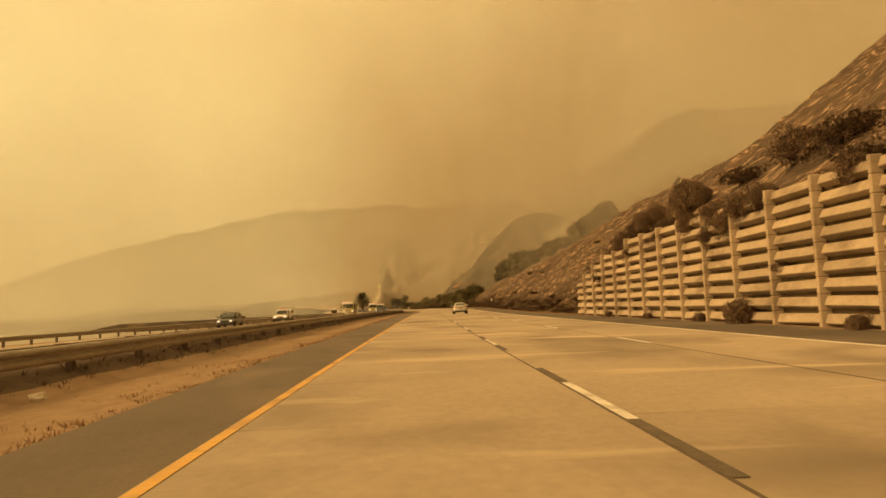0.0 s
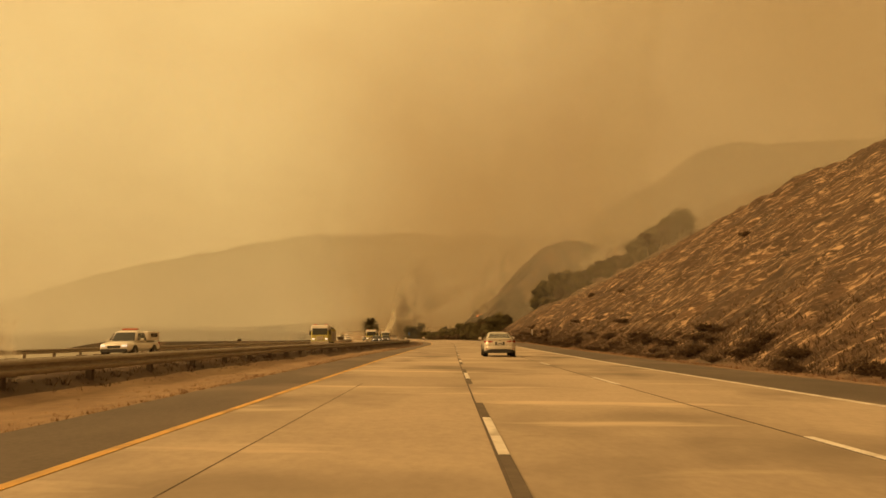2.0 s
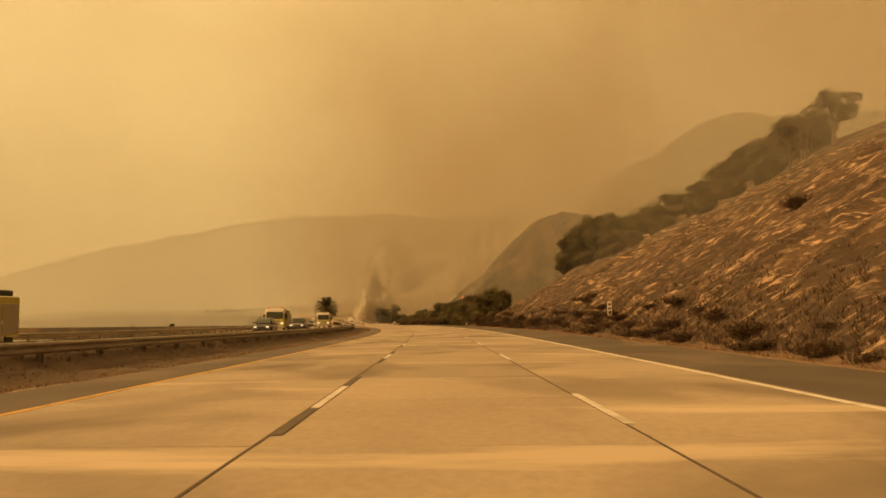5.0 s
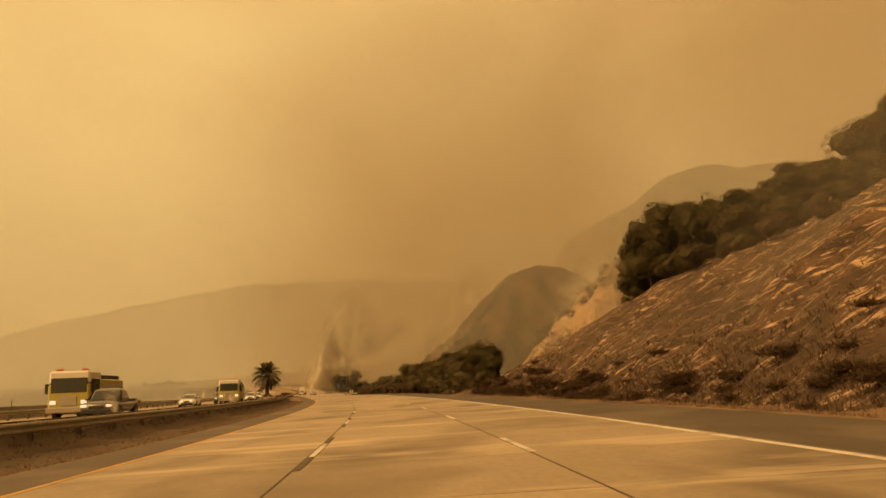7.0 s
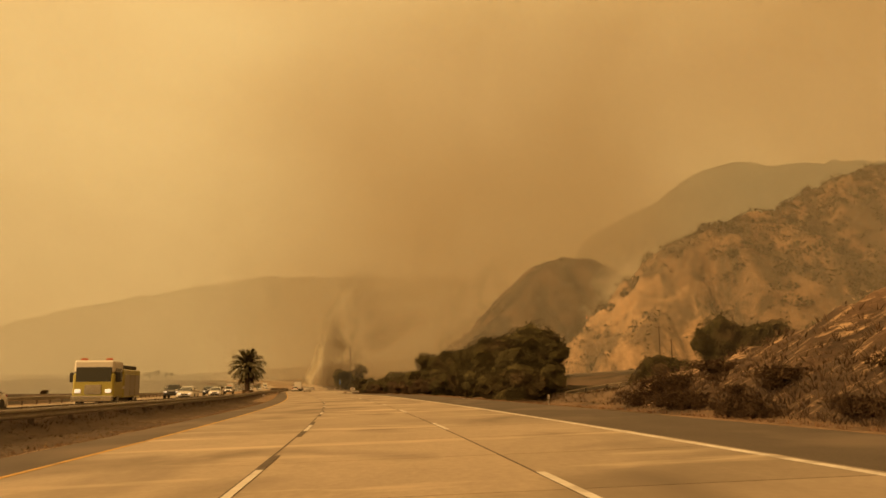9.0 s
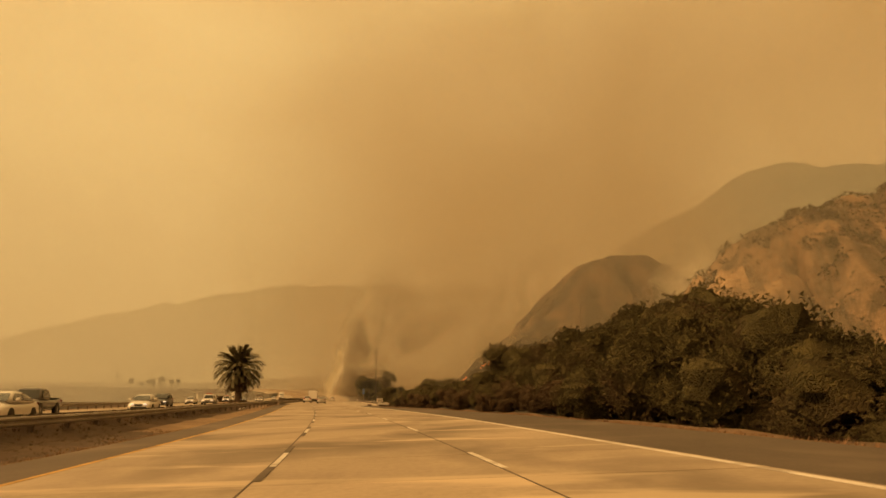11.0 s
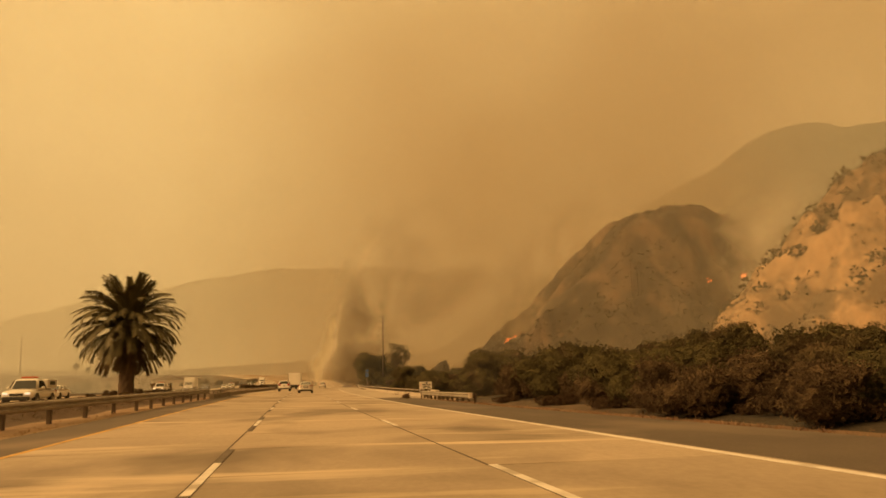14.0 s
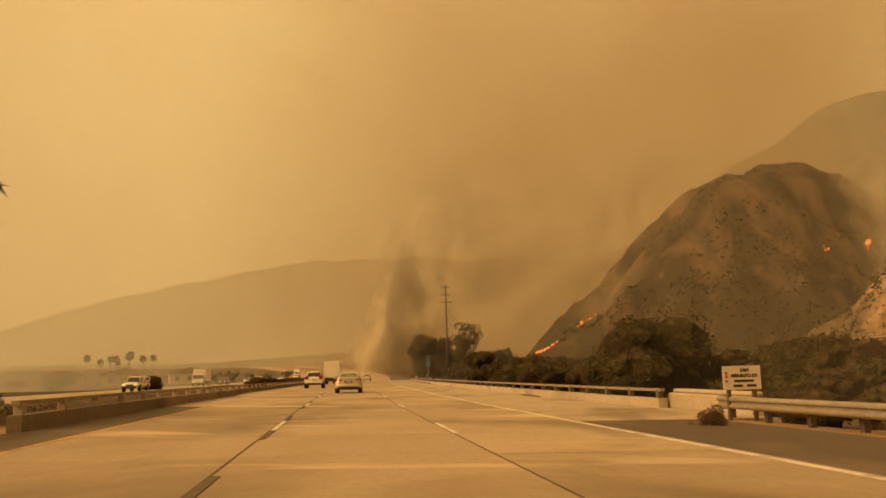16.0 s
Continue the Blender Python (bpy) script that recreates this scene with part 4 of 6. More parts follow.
def bare_tree():
    rng = random.Random(77)
    t = empty("bare_tree", "leafless grey-brown burnt tree on the crest", "tree")
    bm = bmesh.new()
    tips = limbs(bm, rng, (0, 0, -0.3), 9.5, 0.17, 0.42, 3, 0.0, 3)
    for p in tips:
        for _ in range(3):
            rod(bm, p, p + Vector((rng.gauss(0, 0.5), rng.gauss(0, 0.5), rng.uniform(0.1, 0.9))), 0.02, 0.006, 4)
    part("trunk", bm, M_BARK, t)
    bm = bmesh.new()
    for p in tips:
        leaf_cloud(bm, p, 0.8, 26, 0.16, rng)
    part("crown", bm, M_LEAF_BROWN, t, "few dry leaves left on the twigs")
    return t


random.seed(5)
# trees on the crest of the cut and up the hillside behind it
for s, lat, kind, size, tall in ((272.5, 30.8, "oak_c", 0.55, 0.75), (270, 30, "oak_c", 0.6, 0.95), (259.5, 26.8, "oak_c", 0.7, 0.8), (262.5, 28.6, "oak_c", 0.75, 0.95), (257, 29.5, "oak_b", 0.7, 0.85), (268, 31, "oak_c", 0.85, 1.15), (272, 34, "oak_c", 1.0, 1.4), (276.5, 38.3, "oak_c", 1.1, 1.5),
                                 (281, 42.6, "oak_b", 1.1, 1.42), (286, 47, "oak_a", 1.0, 1.5), (284, 45, "oak_c", 1.0, 1.5), (283, 50, "oak_c", 0.8, 0.7), (277, 55, "oak_c", 0.9, 0.9), (272, 57.5, "oak_b", 1.2, 0.9),
                                 (267, 57, "oak_a", 1.2, 0.86), (263, 57, "oak_b", 1.2, 0.86), (269, 61, "oak_a", 1.2, 0.86), (262, 52, "oak_c", 1.0, 0.8), (256, 46, "oak_c", 1.0, 0.55), (250, 40, "oak_c", 0.8, 0.5), (268, 46, "oak_c", 1.1, 0.75), (262, 40, "oak_c", 1.0, 0.6),
                                 (256, 34, "oak_c", 0.9, 0.6), (251, 30, "oak_c", 0.7, 0.6), (274, 44, "oak_c", 1.1, 0.9), (268, 38, "oak_c", 1.0, 0.75), (245, 34, "oak_c", 0.7, 0.5), (258, 60, "oak_b", 1.2, 0.9),
                                 (248, 54.8, "bare", 1.1, 0.75), (255, 60, "bare", 1.2, 0.82), (244, 51, "bare", 1.0, 0.72), (252, 57, "gum_b", 1.0, 0.65), (246, 58, "gum_a", 1.0, 0.62), (238, 50, "bare", 1.0, 0.7), (240, 55, "gum_b", 1.0, 0.7), (234, 46, "bare", 0.9, 0.65)):
    plant(kind, s, lat, size, tall=tall)
for s, lat, size in ((261, 25.9, 0.55), (257, 27.3, 0.6), (253, 27.6, 0.6), (248, 28.0, 0.55), (243, 28.4, 0.5), (240, 29.5, 0.5), (248, 32, 0.7), (242, 34, 0.7), (243, 39, 0.8), (247, 44, 0.9), (241, 46, 0.9), (244, 49, 0.9)):
    plant("bush_a" if size > 0.5 else "bush_b", s, lat, size)
for s, lat, kind, size in ((188, 25.0, "scrub", 0.9), (160, 24, "scrub", 0.6), (131, 29, "scrub", 0.6)):
    plant(kind, s, lat, size)
# scrub on the wall and along the foot of the slope
for s, lat, size in ((27, 15.9, 0.62), (30, 15.6, 0.55), (33.5, 15.8, 0.7), (36, 16.4, 0.6), (22, 16.2, 0.6), (41, 15.9, 0.45), (46, 16.0, 0.5), (31, 18.5, 0.75), (25, 19, 0.8)):
    plant("dry_bush", s, lat - 0.3, size * 1.1, dz=-0.35, tall=size * 0.6)
for s, size, up in ((33, 0.5, 4.1), (34.6, 0.55, 3.5), (36.3, 0.5, 4.2), (37.2, 0.4, 3.3), (31, 0.45, 4.3), (40, 0.45, 4.2), (45, 0.35, 4.0), (52, 0.35, 3.6), (24.5, 0.42, 4.3)):
    plant("dry_bush", s, 14.78, size, dz=up, label="dry brown brush hanging over the wall's top")
for i in range(26):
    s = random.uniform(16, 68)
    plant("dry_bush" if i % 3 else "scrub", s, WALL_LAT + random.uniform(0.5, 4.2), random.uniform(0.4, 0.75) if i % 3 else random.uniform(0.8, 1.3))
for s, size in ((33, 0.40), (24, 0.22), (38, 0.2), (47, 0.18), (13, 0.3), (57, 0.2)):
    plant("dry_bush", s, 14.35, size * 1.3)
for i in range(190):
    s = random.uniform(70, 279)
    size = random.uniform(0.4, 1.0)
    plant("scrub", s, 15.4 + abs(random.gauss(0, 1.5)), size, tall=size * 0.6)
for i in range(22):
    s = random.uniform(232, 280)
    plant("scrub", s, 15.6 + abs(random.gauss(0, 1.0)), random.uniform(0.4, 0.95))
for s, lat, kind, size in ((257, 27.6, "bush_a", 0.5), (260.5, 27.4, "bush_b", 0.5), (264, 29.2, "bush_a", 0.5), (273.5, 30.2, "bush_a", 0.45), (271, 29.2, "bush_b", 0.5), (268, 29.6, "bush_a", 0.5)):
    plant(kind, s, lat, size)
for s, lat, kind, size in ((326, 36, "bush_a", 1.35), (324.5, 37.5, "bush_b", 1.3), (318, 29, "bush_b", 0.6), (316, 31, "bush_b", 0.65), (320.5, 32.5, "bush_a", 0.7), (313, 27.5, "bush_b", 0.45), (329, 40.5, "bush_a", 1.0), (338, 55, "oak_c", 1.2), (318, 47, "oak_c", 0.9), (310, 50, "bush_a", 1.1)):
    plant(kind, s, lat, size)
plant("oak_a", 336.5, 47.5, 0.8, tall=1.2)
plant("oak_c", 335, 51, 1.0, tall=1.25)
# the thicket beside the shoulder further on
for s, lat, kind, size in ((365, 34, "oak_a", 1.3), (349, 32.5, "oak_c", 0.95), (345, 30, "bush_a", 1.0),
                           (322, 20.5, "bush_a", 1.3), (331, 21, "bush_a", 1.45), (335, 25, "oak_b", 1.1), (339, 21.5, "oak_c", 1.15), (344, 24, "oak_a", 0.97), (346, 20, "bush_a", 1.0),
                           (351, 22, "oak_c", 0.95), (356, 19.5, "bush_a", 1.05), (358, 24.5, "oak_b", 0.9), (362, 19.0, "bush_b", 1.1), (365, 22.5, "oak_c", 0.85), (369, 26.5, "oak_b", 0.78), (371, 19.2, "bush_a", 1.05),
                           (375, 22.5, "oak_a", 0.7), (378, 18.8, "bush_b", 1.0), (381, 24, "oak_b", 0.95), (385, 19.5, "bush_a", 1.0), (388, 22.5, "oak_c", 0.8), (393, 19.2, "bush_a", 0.95), (396, 23.5, "oak_a", 0.72),
                           (401, 19.5, "bush_a", 0.85), (404, 22.8, "oak_c", 0.6), (409, 19.4, "bush_b", 0.95), (412, 23, "oak_c", 0.75), (417, 19.8, "bush_a", 0.7), (420, 24, "oak_b", 0.68), (426, 20.5, "bush_a", 1.15),
                           (430, 24, "oak_c", 0.65), (437, 22.5, "bush_a", 1.0), (443, 26, "oak_a", 0.68), (449, 30, "oak_c", 0.7), (372, 32, "oak_a", 0.9), (384, 30, "oak_b", 0.8), (352, 30, "oak_a", 1.0), (400, 30, "oak_b", 0.8)):
    plant(kind, s, lat, size * (1 - (0.30 if "oak" in kind else 0.12) * smooth01(366, 384, s)))
for i in range(35):
    s = 342 + i * 2.7
    plant(("bush_a", "bush_b", "bush_b", "bush_a", "bush_b")[i % 5], s, random.uniform(17.2, 18.6) + 1.2 * smooth01(400, 450, s), random.uniform(0.5, 0.8))
for s, lat, kind, size in ((382, 25, "oak_b", 1.05), (349, 27, "oak_c", 1.1), (356, 29, "oak_c", 1.25), (361, 27.5, "oak_a", 1.0), (366, 27, "oak_b", 0.85), (374, 27.5, "oak_c", 0.7), (380, 29, "oak_a", 0.62), (390, 27, "oak_c", 0.95)):
    plant(kind, s, lat, size)
for i in range(34):
    plant(random.choice(("bush_b", "scrub", "scrub")), random.uniform(340, 428), random.uniform(15.6, 17.2), random.uniform(0.35, 0.7))
for s, lat, kind, size in ((433, 20.5, "bush_b", 0.9), (438, 23.5, "bush_b", 0.9), (444, 21.5, "bush_b", 0.8), (447, 25.5, "dry_bush", 0.9), (452, 23.5, "bush_b", 0.9), (455, 28, "dry_bush", 1.0), (441, 28.5, "bush_b", 1.1), (450, 32, "bush_b", 1.0), (458, 33, "dry_bush", 1.0), (462, 38, "bush_b", 1.1), (448, 38, "dry_bush", 1.1), (456, 43, "bush_b", 1.1)):
    plant(kind, s, lat, size)
# beyond the bridge
for i in range(120):
    s, lat = random.uniform(452, 575), random.uniform(21, 46)
    plant(random.choice(("far_bush", "far_brown", "far_bush")), s, max(lat, 21 + 6 * smooth01(470, 452, s)), random.uniform(0.5, 1.05))
for i in range(52):
    plant(random.choice(("far_brown", "far_brown", "far_bush")), random.uniform(452, 502), random.uniform(28, 46), random.uniform(0.55, 0.95))
for i in range(40):
    plant("far_bush", random.uniform(575, 760), random.uniform(19, 50), random.uniform(0.7, 1.3))
for i in range(26):
    plant(random.choice(("far_bush", "far_brown")), random.uniform(520, 900), -random.uniform(22, 90), random.uniform(0.5, 1.2))
plant("bush_a", 458, 97.5, 1.15, label="round dark shrub between the poles under the hill")
plant("oak_b", 505, 33.6, 1.45)
plant("oak_a", 497, 29.5, 0.8)
plant("oak_c", 515, 36, 1.3)
for s, lat, kind, size, tall in ((520, 26, "oak_a", 0.75, None), (528, 31, "oak_b", 0.75, None), (512, 30, "oak_c", 0.8, None), (536, 25, "oak_c", 0.75, None), (545, 29, "oak_b", 0.75, None), (505, 36, "bush_a", 1.1, None),
                                 (556, 24, "oak_c", 0.75, None), (492, 40, "bush_a", 1.3, None), (480, 44, "bush_b", 1.3, None), (470, 36, "bush_b", 1.2, None), (585, 17.5, "oak_c", 1.35, 1.5), (590, 19, "oak_a", 1.0, None),
                                 (578, 25, "gum_a", 0.85, None), (596, 26, "gum_b", 0.95, None), (602, 23, "oak_b", 0.9, None), (612, 25, "oak_a", 0.9, None), (566, 27, "oak_b", 0.75, None), (630, 24, "oak_c", 1.0, None), (650, 26, "oak_b", 0.9, None), (680, 24, "oak_a", 1.0, None)):
    plant(kind, s, lat, size, tall=tall)


def tufts(name, label, count, place, height, seed, material=M_TUFT):
    """Dry grass: crossed blades in loose clumps."""
    rng = random.Random(seed)
    verts, faces = [], []
    for _ in range(count):
        s, lat = place(rng)
        p = land_point(s, lat, -0.02)
        h = height * rng.uniform(0.5, 1.3)
        for _ in range(5):
            a = rng.uniform(0, 6.28)
            r = h * rng.uniform(0.4, 1.3)
            w = h * 0.10
            lean = Vector((math.cos(a), math.sin(a), 0))
            side = Vector((-lean.y, lean.x, 0)) * w
            b = p + lean * r * 0.4
            k = len(verts)
            verts += [b - side, b + side, b + lean * r + Vector((0, 0, h))]
            faces.append((k, k + 1, k + 2))
    return tagged(sheet(name, verts, faces, material), label, "grass", kind="stuff")


tufts("dry_grass", "strip of short dry golden grass along the median", 11000, lambda r: (r.uniform(-20, 165), -1.8 - abs(r.gauss(0, 0.85))), 0.045, 1)
tufts("dry_grass", "clumps of dry weeds at the shoulder edge", 5200, lambda r: (r.uniform(-20, 340), -1.84 - abs(r.gauss(0, 0.16 + 0.1 * math.sin(r.random() * 9)))), 0.075, 6, M_REDWEED)
tufts("dark_weeds", "burnt dark weeds over the median", 7000, lambda r: (r.uniform(150, 340), r.uniform(-4.4, -2.1)), 0.06, 12, M_DARKTUFT)
tufts("dry_grass", "sparse pale grass left in the median", 2600, lambda r: (r.uniform(165, 450), -1.8 - abs(r.gauss(0, 0.5))), 0.075, 15)
tufts("dark_weeds", "dark dry weeds under the median rail", 15000, lambda r: (r.uniform(-20, 460), r.uniform(-6.6, -4.3)), 0.12, 2, M_DARKTUFT)
tufts("dark_weeds", "dark brown brush matted along the slope's foot", 15000, lambda r: (r.uniform(72, 282), 15.45 + abs(r.gauss(0, 1.9))), 0.20, 31, M_DARKTUFT)
tufts("dry_grass", "pale dry grass scattered on the cut slope", 22000, lambda r: (r.uniform(60, 300), r.uniform(15.2, 40)), 0.085, 3)
tufts("dark_weeds", "dark brittle weeds on the lower cut slope", 15000, lambda r: (r.uniform(60, 300), 15.3 + abs(r.gauss(0, 3.2))), 0.13, 7, M_DARKTUFT)
tufts("dry_grass", "dry weeds along the shoulder edge", 4500, lambda r: (r.uniform(70, 440), 14.65 + abs(r.gauss(0, 0.4))), 0.11, 4, M_REDWEED)


def hillside_brush(hill_ob, label, count, x_range, y_range, size, seed, material=M_HILLBRUSH):
    """Rounded shrubs dotted over a hillside, resting on it."""
    rng = random.Random(seed)
    bm = bmesh.new()
    for _ in range(count):
        x, y = rng.uniform(*x_range), rng.uniform(*y_range)
        if fuzz(x * 0.03, y * 0.03, seed) < -0.12:
            continue
        hit, p, nrm, _ = hill_ob.ray_cast(Vector((x, y, 500)), Vector((0, 0, -1)))
        if not hit or p.z < 2:
            continue
        r = size * rng.uniform(0.5, 1.3)
        leaf_cloud(bm, p + Vector((0, 0, r * 0.25 if r < 2.5 else -0.1)), r, 12 if size < 3 else 90, min(r * 0.46, 0.9), rng, 0.7)
    return tagged(part("hillside_brush", bm, material), label, "brush", kind="stuff")


hillside_brush(CLIFF, "dark shrubs dotted over the sandy hill", 6500, (40, 240), (490, 640), 0.8, 3)
CLIFF.data.materials.append(M_CLIFF_BROWN)
for face in CLIFF.data.polygons:
    c_ = face.center
    if c_.z > max(9, 66 - (c_.x - 90)) + 12 * fuzz(c_.x * 0.06, c_.z * 0.06, 4.0):
        face.material_index = 1
hillside_brush(CLIFF, "larger dark shrubs in the gullies of the sandy hill", 1300, (50, 240), (490, 640), 2.2, 14)
hillside_brush(CLIFF, "broad patches of dark brush across the sandy hill", 260, (90, 240), (500, 640), 4.4, 31)
hillside_brush(CLIFF, "brown brush over the upper flank of the sandy hill", 3200, (128, 240), (540, 640), 1.5, 19)
hillside_brush(FIREHILL, "thick dark brush on the burning hill", 7000, (-10, 200), (645, 760), 0.8, 5)


# ---------------------------------------------------------------- palms
def frond_mesh(seed, length, lift, bend, material):
    rng = random.Random(seed)
    bm = bmesh.new()
    pts = []
    n = 12
    p = Vector((0, 0, 0))
    ang = lift
    for i in range(n + 1):
        pts.append(p.copy())
        p = p + Vector((math.cos(ang), 0, math.sin(ang))) * length / n
        ang -= bend / n * (0.5 + i / n)
    for a, b in zip(pts, pts[1:]):
        k = 0.035 * (1 - pts.index(a) / (n + 2))
        rod(bm, a, b, k, k * 0.9, 4)
    for i in range(54):
        t = 0.12 + 0.88 * i / 54
        f = t * n
        j = min(n - 1, int(f))
        c = pts[j].lerp(pts[j + 1], f - j)
        fwd = (pts[j + 1] - pts[j]).normalized()
        ll = length * 0.155 * (1.0 - 0.55 * abs(t - 0.45)) * rng.uniform(0.85, 1.1)
        for side in (-1, 1):
            d = (fwd * 0.75 + Vector((0, side, 0)) * 0.75 + Vector((0, 0, rng.uniform(-0.35, 0.15)))).normalized()
            w = fwd * 0.06
            e = c + d * ll + Vector((0, 0, -0.08 * ll))
            bm.faces.new([bm.verts.new(q) for q in (c - w, c + w, e)])
    return mesh_of(bm, "frond", material)


def date_palm(m):
    t = empty("date_palm", "thick-trunked date palm with a full round crown", "palm tree", m=m)
    bm = bmesh.new()
    h = 4.9
    rings = []
    for i in range(15):
        z = -0.4 + (h + 0.4) * i / 14
        r = 0.62 - 0.10 * i / 14 + (0.16 if i > 11 else 0) + 0.03 * (i % 2) + (0.18 if i == 0 else 0)
        rings.append([(math.cos(a * math.pi / 8) * r * (1 + 0.06 * ((a + i) % 2)), math.sin(a * math.pi / 8) * r * (1 + 0.06 * ((a + i) % 2)), z) for a in range(16)])
    loft(bm, rings)
    part("trunk", bm, M_BARK, t)
    kinds = [frond_mesh(1, 4.3, 1.42, 0.75, M_PALMLEAF), frond_mesh(2, 4.7, 1.08, 1.45, M_PALMLEAF), frond_mesh(3, 4.9, 0.72, 1.7, M_PALMLEAF), frond_mesh(6, 4.8, 0.30, 1.6, M_PALMLEAF),
             frond_mesh(4, 4.6, -0.12, 1.3, M_PALMLEAF), frond_mesh(5, 4.0, -0.75, 0.6, M_LEAF_BROWN)]
    rng = random.Random(9)
    for k, (me, n, dz) in enumerate(zip(kinds, (26, 34, 38, 38, 34, 26), (1.2, 1.1, 0.95, 0.75, 0.5, 0.2))):
        for i in range(n):
            a = (i + rng.uniform(-0.3, 0.3) + 0.37 * k) * 2 * math.pi / n
            shared("frond", me, t, Matrix.Translation((0.25 * math.cos(a), 0.25 * math.sin(a), h + dz)) @ Euler((rng.uniform(-0.25, 0.25), rng.uniform(-0.14, 0.14), a)).to_matrix().to_4x4()
                   @ Matrix.Diagonal((*[rng.uniform(0.88, 1.06)] * 3, 1)))
    bm = bmesh.new()
    bmesh.ops.create_icosphere(bm, subdivisions=3, radius=1.0, matrix=Matrix.Translation((0, 0, h + 0.35)) @ Matrix.Diagonal((0.85, 0.85, 0.8, 1)))
    for v in bm.verts:
        v.co += v.normal * 0.12 * noise.noise(v.co * 5)
    part("crown_heart", bm, M_LEAF_BROWN, t, "brown cut frond bases")
    return t


date_palm(on_land(452.3, -9.1, 0.55, 20, 0.97))
bm = bmesh.new()
rings = []
for r, z in ((5.2, -0.5), (4.4, 0.15), (2.6, 0.5), (0.4, 0.62)):
    rings.append([(math.cos(a * math.pi / 10) * r * (1 + 0.12 * math.sin(a * 2.3)), math.sin(a * math.pi / 10) * r * 1.6 * (1 + 0.1 * math.cos(a * 1.7)), z) for a in range(20)])
loft(bm, rings)
mound = part("mound", bm, M_GROUND, None, smooth=True)
mound.matrix_basis = on_land(452.3, -9.6)
tagged(mound, "low earth mound round the palm's foot", "mound", kind="structure")
for s, lat, size in ((446, -8.0, 0.22), (449, -9.6, 0.28), (455, -8.2, 0.24), (459, -9.4, 0.3), (442, -9.4, 0.2), (464, -9, 0.25)):
    plant("bush_b", s, lat, size, dz=0.25)


def fan_palm(h):
    t = empty("fan_palm", "slender tall fan palm by the shore, hazy", "palm tree", "shore palms")
    bm = bmesh.new()
    rod(bm, (0, 0, -0.3), (0.1, 0, h * 0.5), 0.22, 0.17, 8)
    rod(bm, (0.1, 0, h * 0.5), (0, 0, h), 0.17, 0.15, 8)
    part("trunk", bm, M_BARK, t)
    rng = random.Random(4)
    bm = bmesh.new()
    for i in range(90):
        a, e = rng.uniform(0, 6.28), rng.uniform(-1.1, 1.3)
        d = Vector((math.cos(a) * math.cos(e), math.sin(a) * math.cos(e), math.sin(e)))
        c = Vector((0, 0, h + 0.1)) + d * 0.2
        u = d.orthogonal().normalized()
        for j in range(7):
            w = (d + u * (j - 3) * 0.28).normalized()
            n_ = w.cross(u).normalized() * 0.05
            side = w.orthogonal().normalized() * 0.13
            bm.faces.new([bm.verts.new(q) for q in (c - side, c + side, c + w * 1.45 - Vector((0, 0, 0.35)))])
    part("crown", bm, M_PALMLEAF, t)
    return t


palm0 = fan_palm(9.5)
palm0.matrix_basis = on_land(750, -100)
for s, lat, size in ((748, -94.5, 0.85), (752, -92, 0.95), (756, -90.5, 0.8), (745, -88, 0.95), (758, -87, 1.05), (750, -84.5, 1.08), (755, -81, 0.95), (762, -79, 0.98)):
    copy_thing(palm0, on_land(s, lat, 0, s * 37, size))


# ---------------------------------------------------------------- poles and signs
def utility_pole(h, arms, label, lean=0.0):
    t = empty("utility_pole", label, "utility pole", "utility poles")
    bm = bmesh.new()
    rod(bm, (0, 0, -0.5), (lean, 0, h), 0.17, 0.11, 10)
    part("pole", bm, M_POLE, t)
    for z, w in arms:
        bm = bmesh.new()
        box(bm, -w / 2, w / 2, -0.06, 0.06, h - z - 0.06, h - z + 0.06, 0.01)
        arm = part("crossarm", bm, M_POLE, t)
        for k in range(4):
            x = -w / 2 + 0.12 + k * (w - 0.24) / 3
            bm = bmesh.new()
            rod(bm, (x, 0, h - z + 0.06), (x, 0, h - z + 0.22), 0.04, 0.03, 6)
            part("insulator", bm, M_POLE, arm)
    return t


for s, lat, h, arms, label in ((581.8, 21.2, 17.0, ((0.35, 1.6), (1.7, 2.0), (3.1, 2.4)), "tall dark utility pole with three crossarms above trees"),
                               (586.4, -62.6, 13.2, (), "plain dark timber pole near the shore"),
                               (452.2, 94.5, 11.4, ((0.5, 2.2),), "timber utility pole before the sandy hill"),
                               (464.6, 103.4, 8.2, ((0.5, 2.0),), "timber utility pole before the sandy hill"),
                               (430, -72, 9.0, (), "plain dark timber pole near the shore")):
    utility_pole(h, arms, label).matrix_basis = on_land(s, lat, 0, 15)

for x_, y_, h_ in ((71.5, 679, 15.0), (74.5, 682, 11.0)):
    hit_, p_, *_ = FIREHILL.ray_cast(Vector((x_, y_, 400)), Vector((0, 0, -1)))
    utility_pole(h_, ((0.5, 2.0),), "dark utility pole at the burning hill's foot").matrix_basis = Matrix.Translation(p_)
M_SIGN = surface("sign_white", (0.78, 0.74, 0.66), (0.66, 0.61, 0.53), 2.0, 0.5, 0.0)
M_INK = plain("sign_black", (0.03, 0.028, 0.026), 0.6)
M_RED = plain("sign_red", (0.5, 0.06, 0.03), 0.5)
M_BLUE = plain("sign_blue", (0.05, 0.12, 0.30), 0.5)


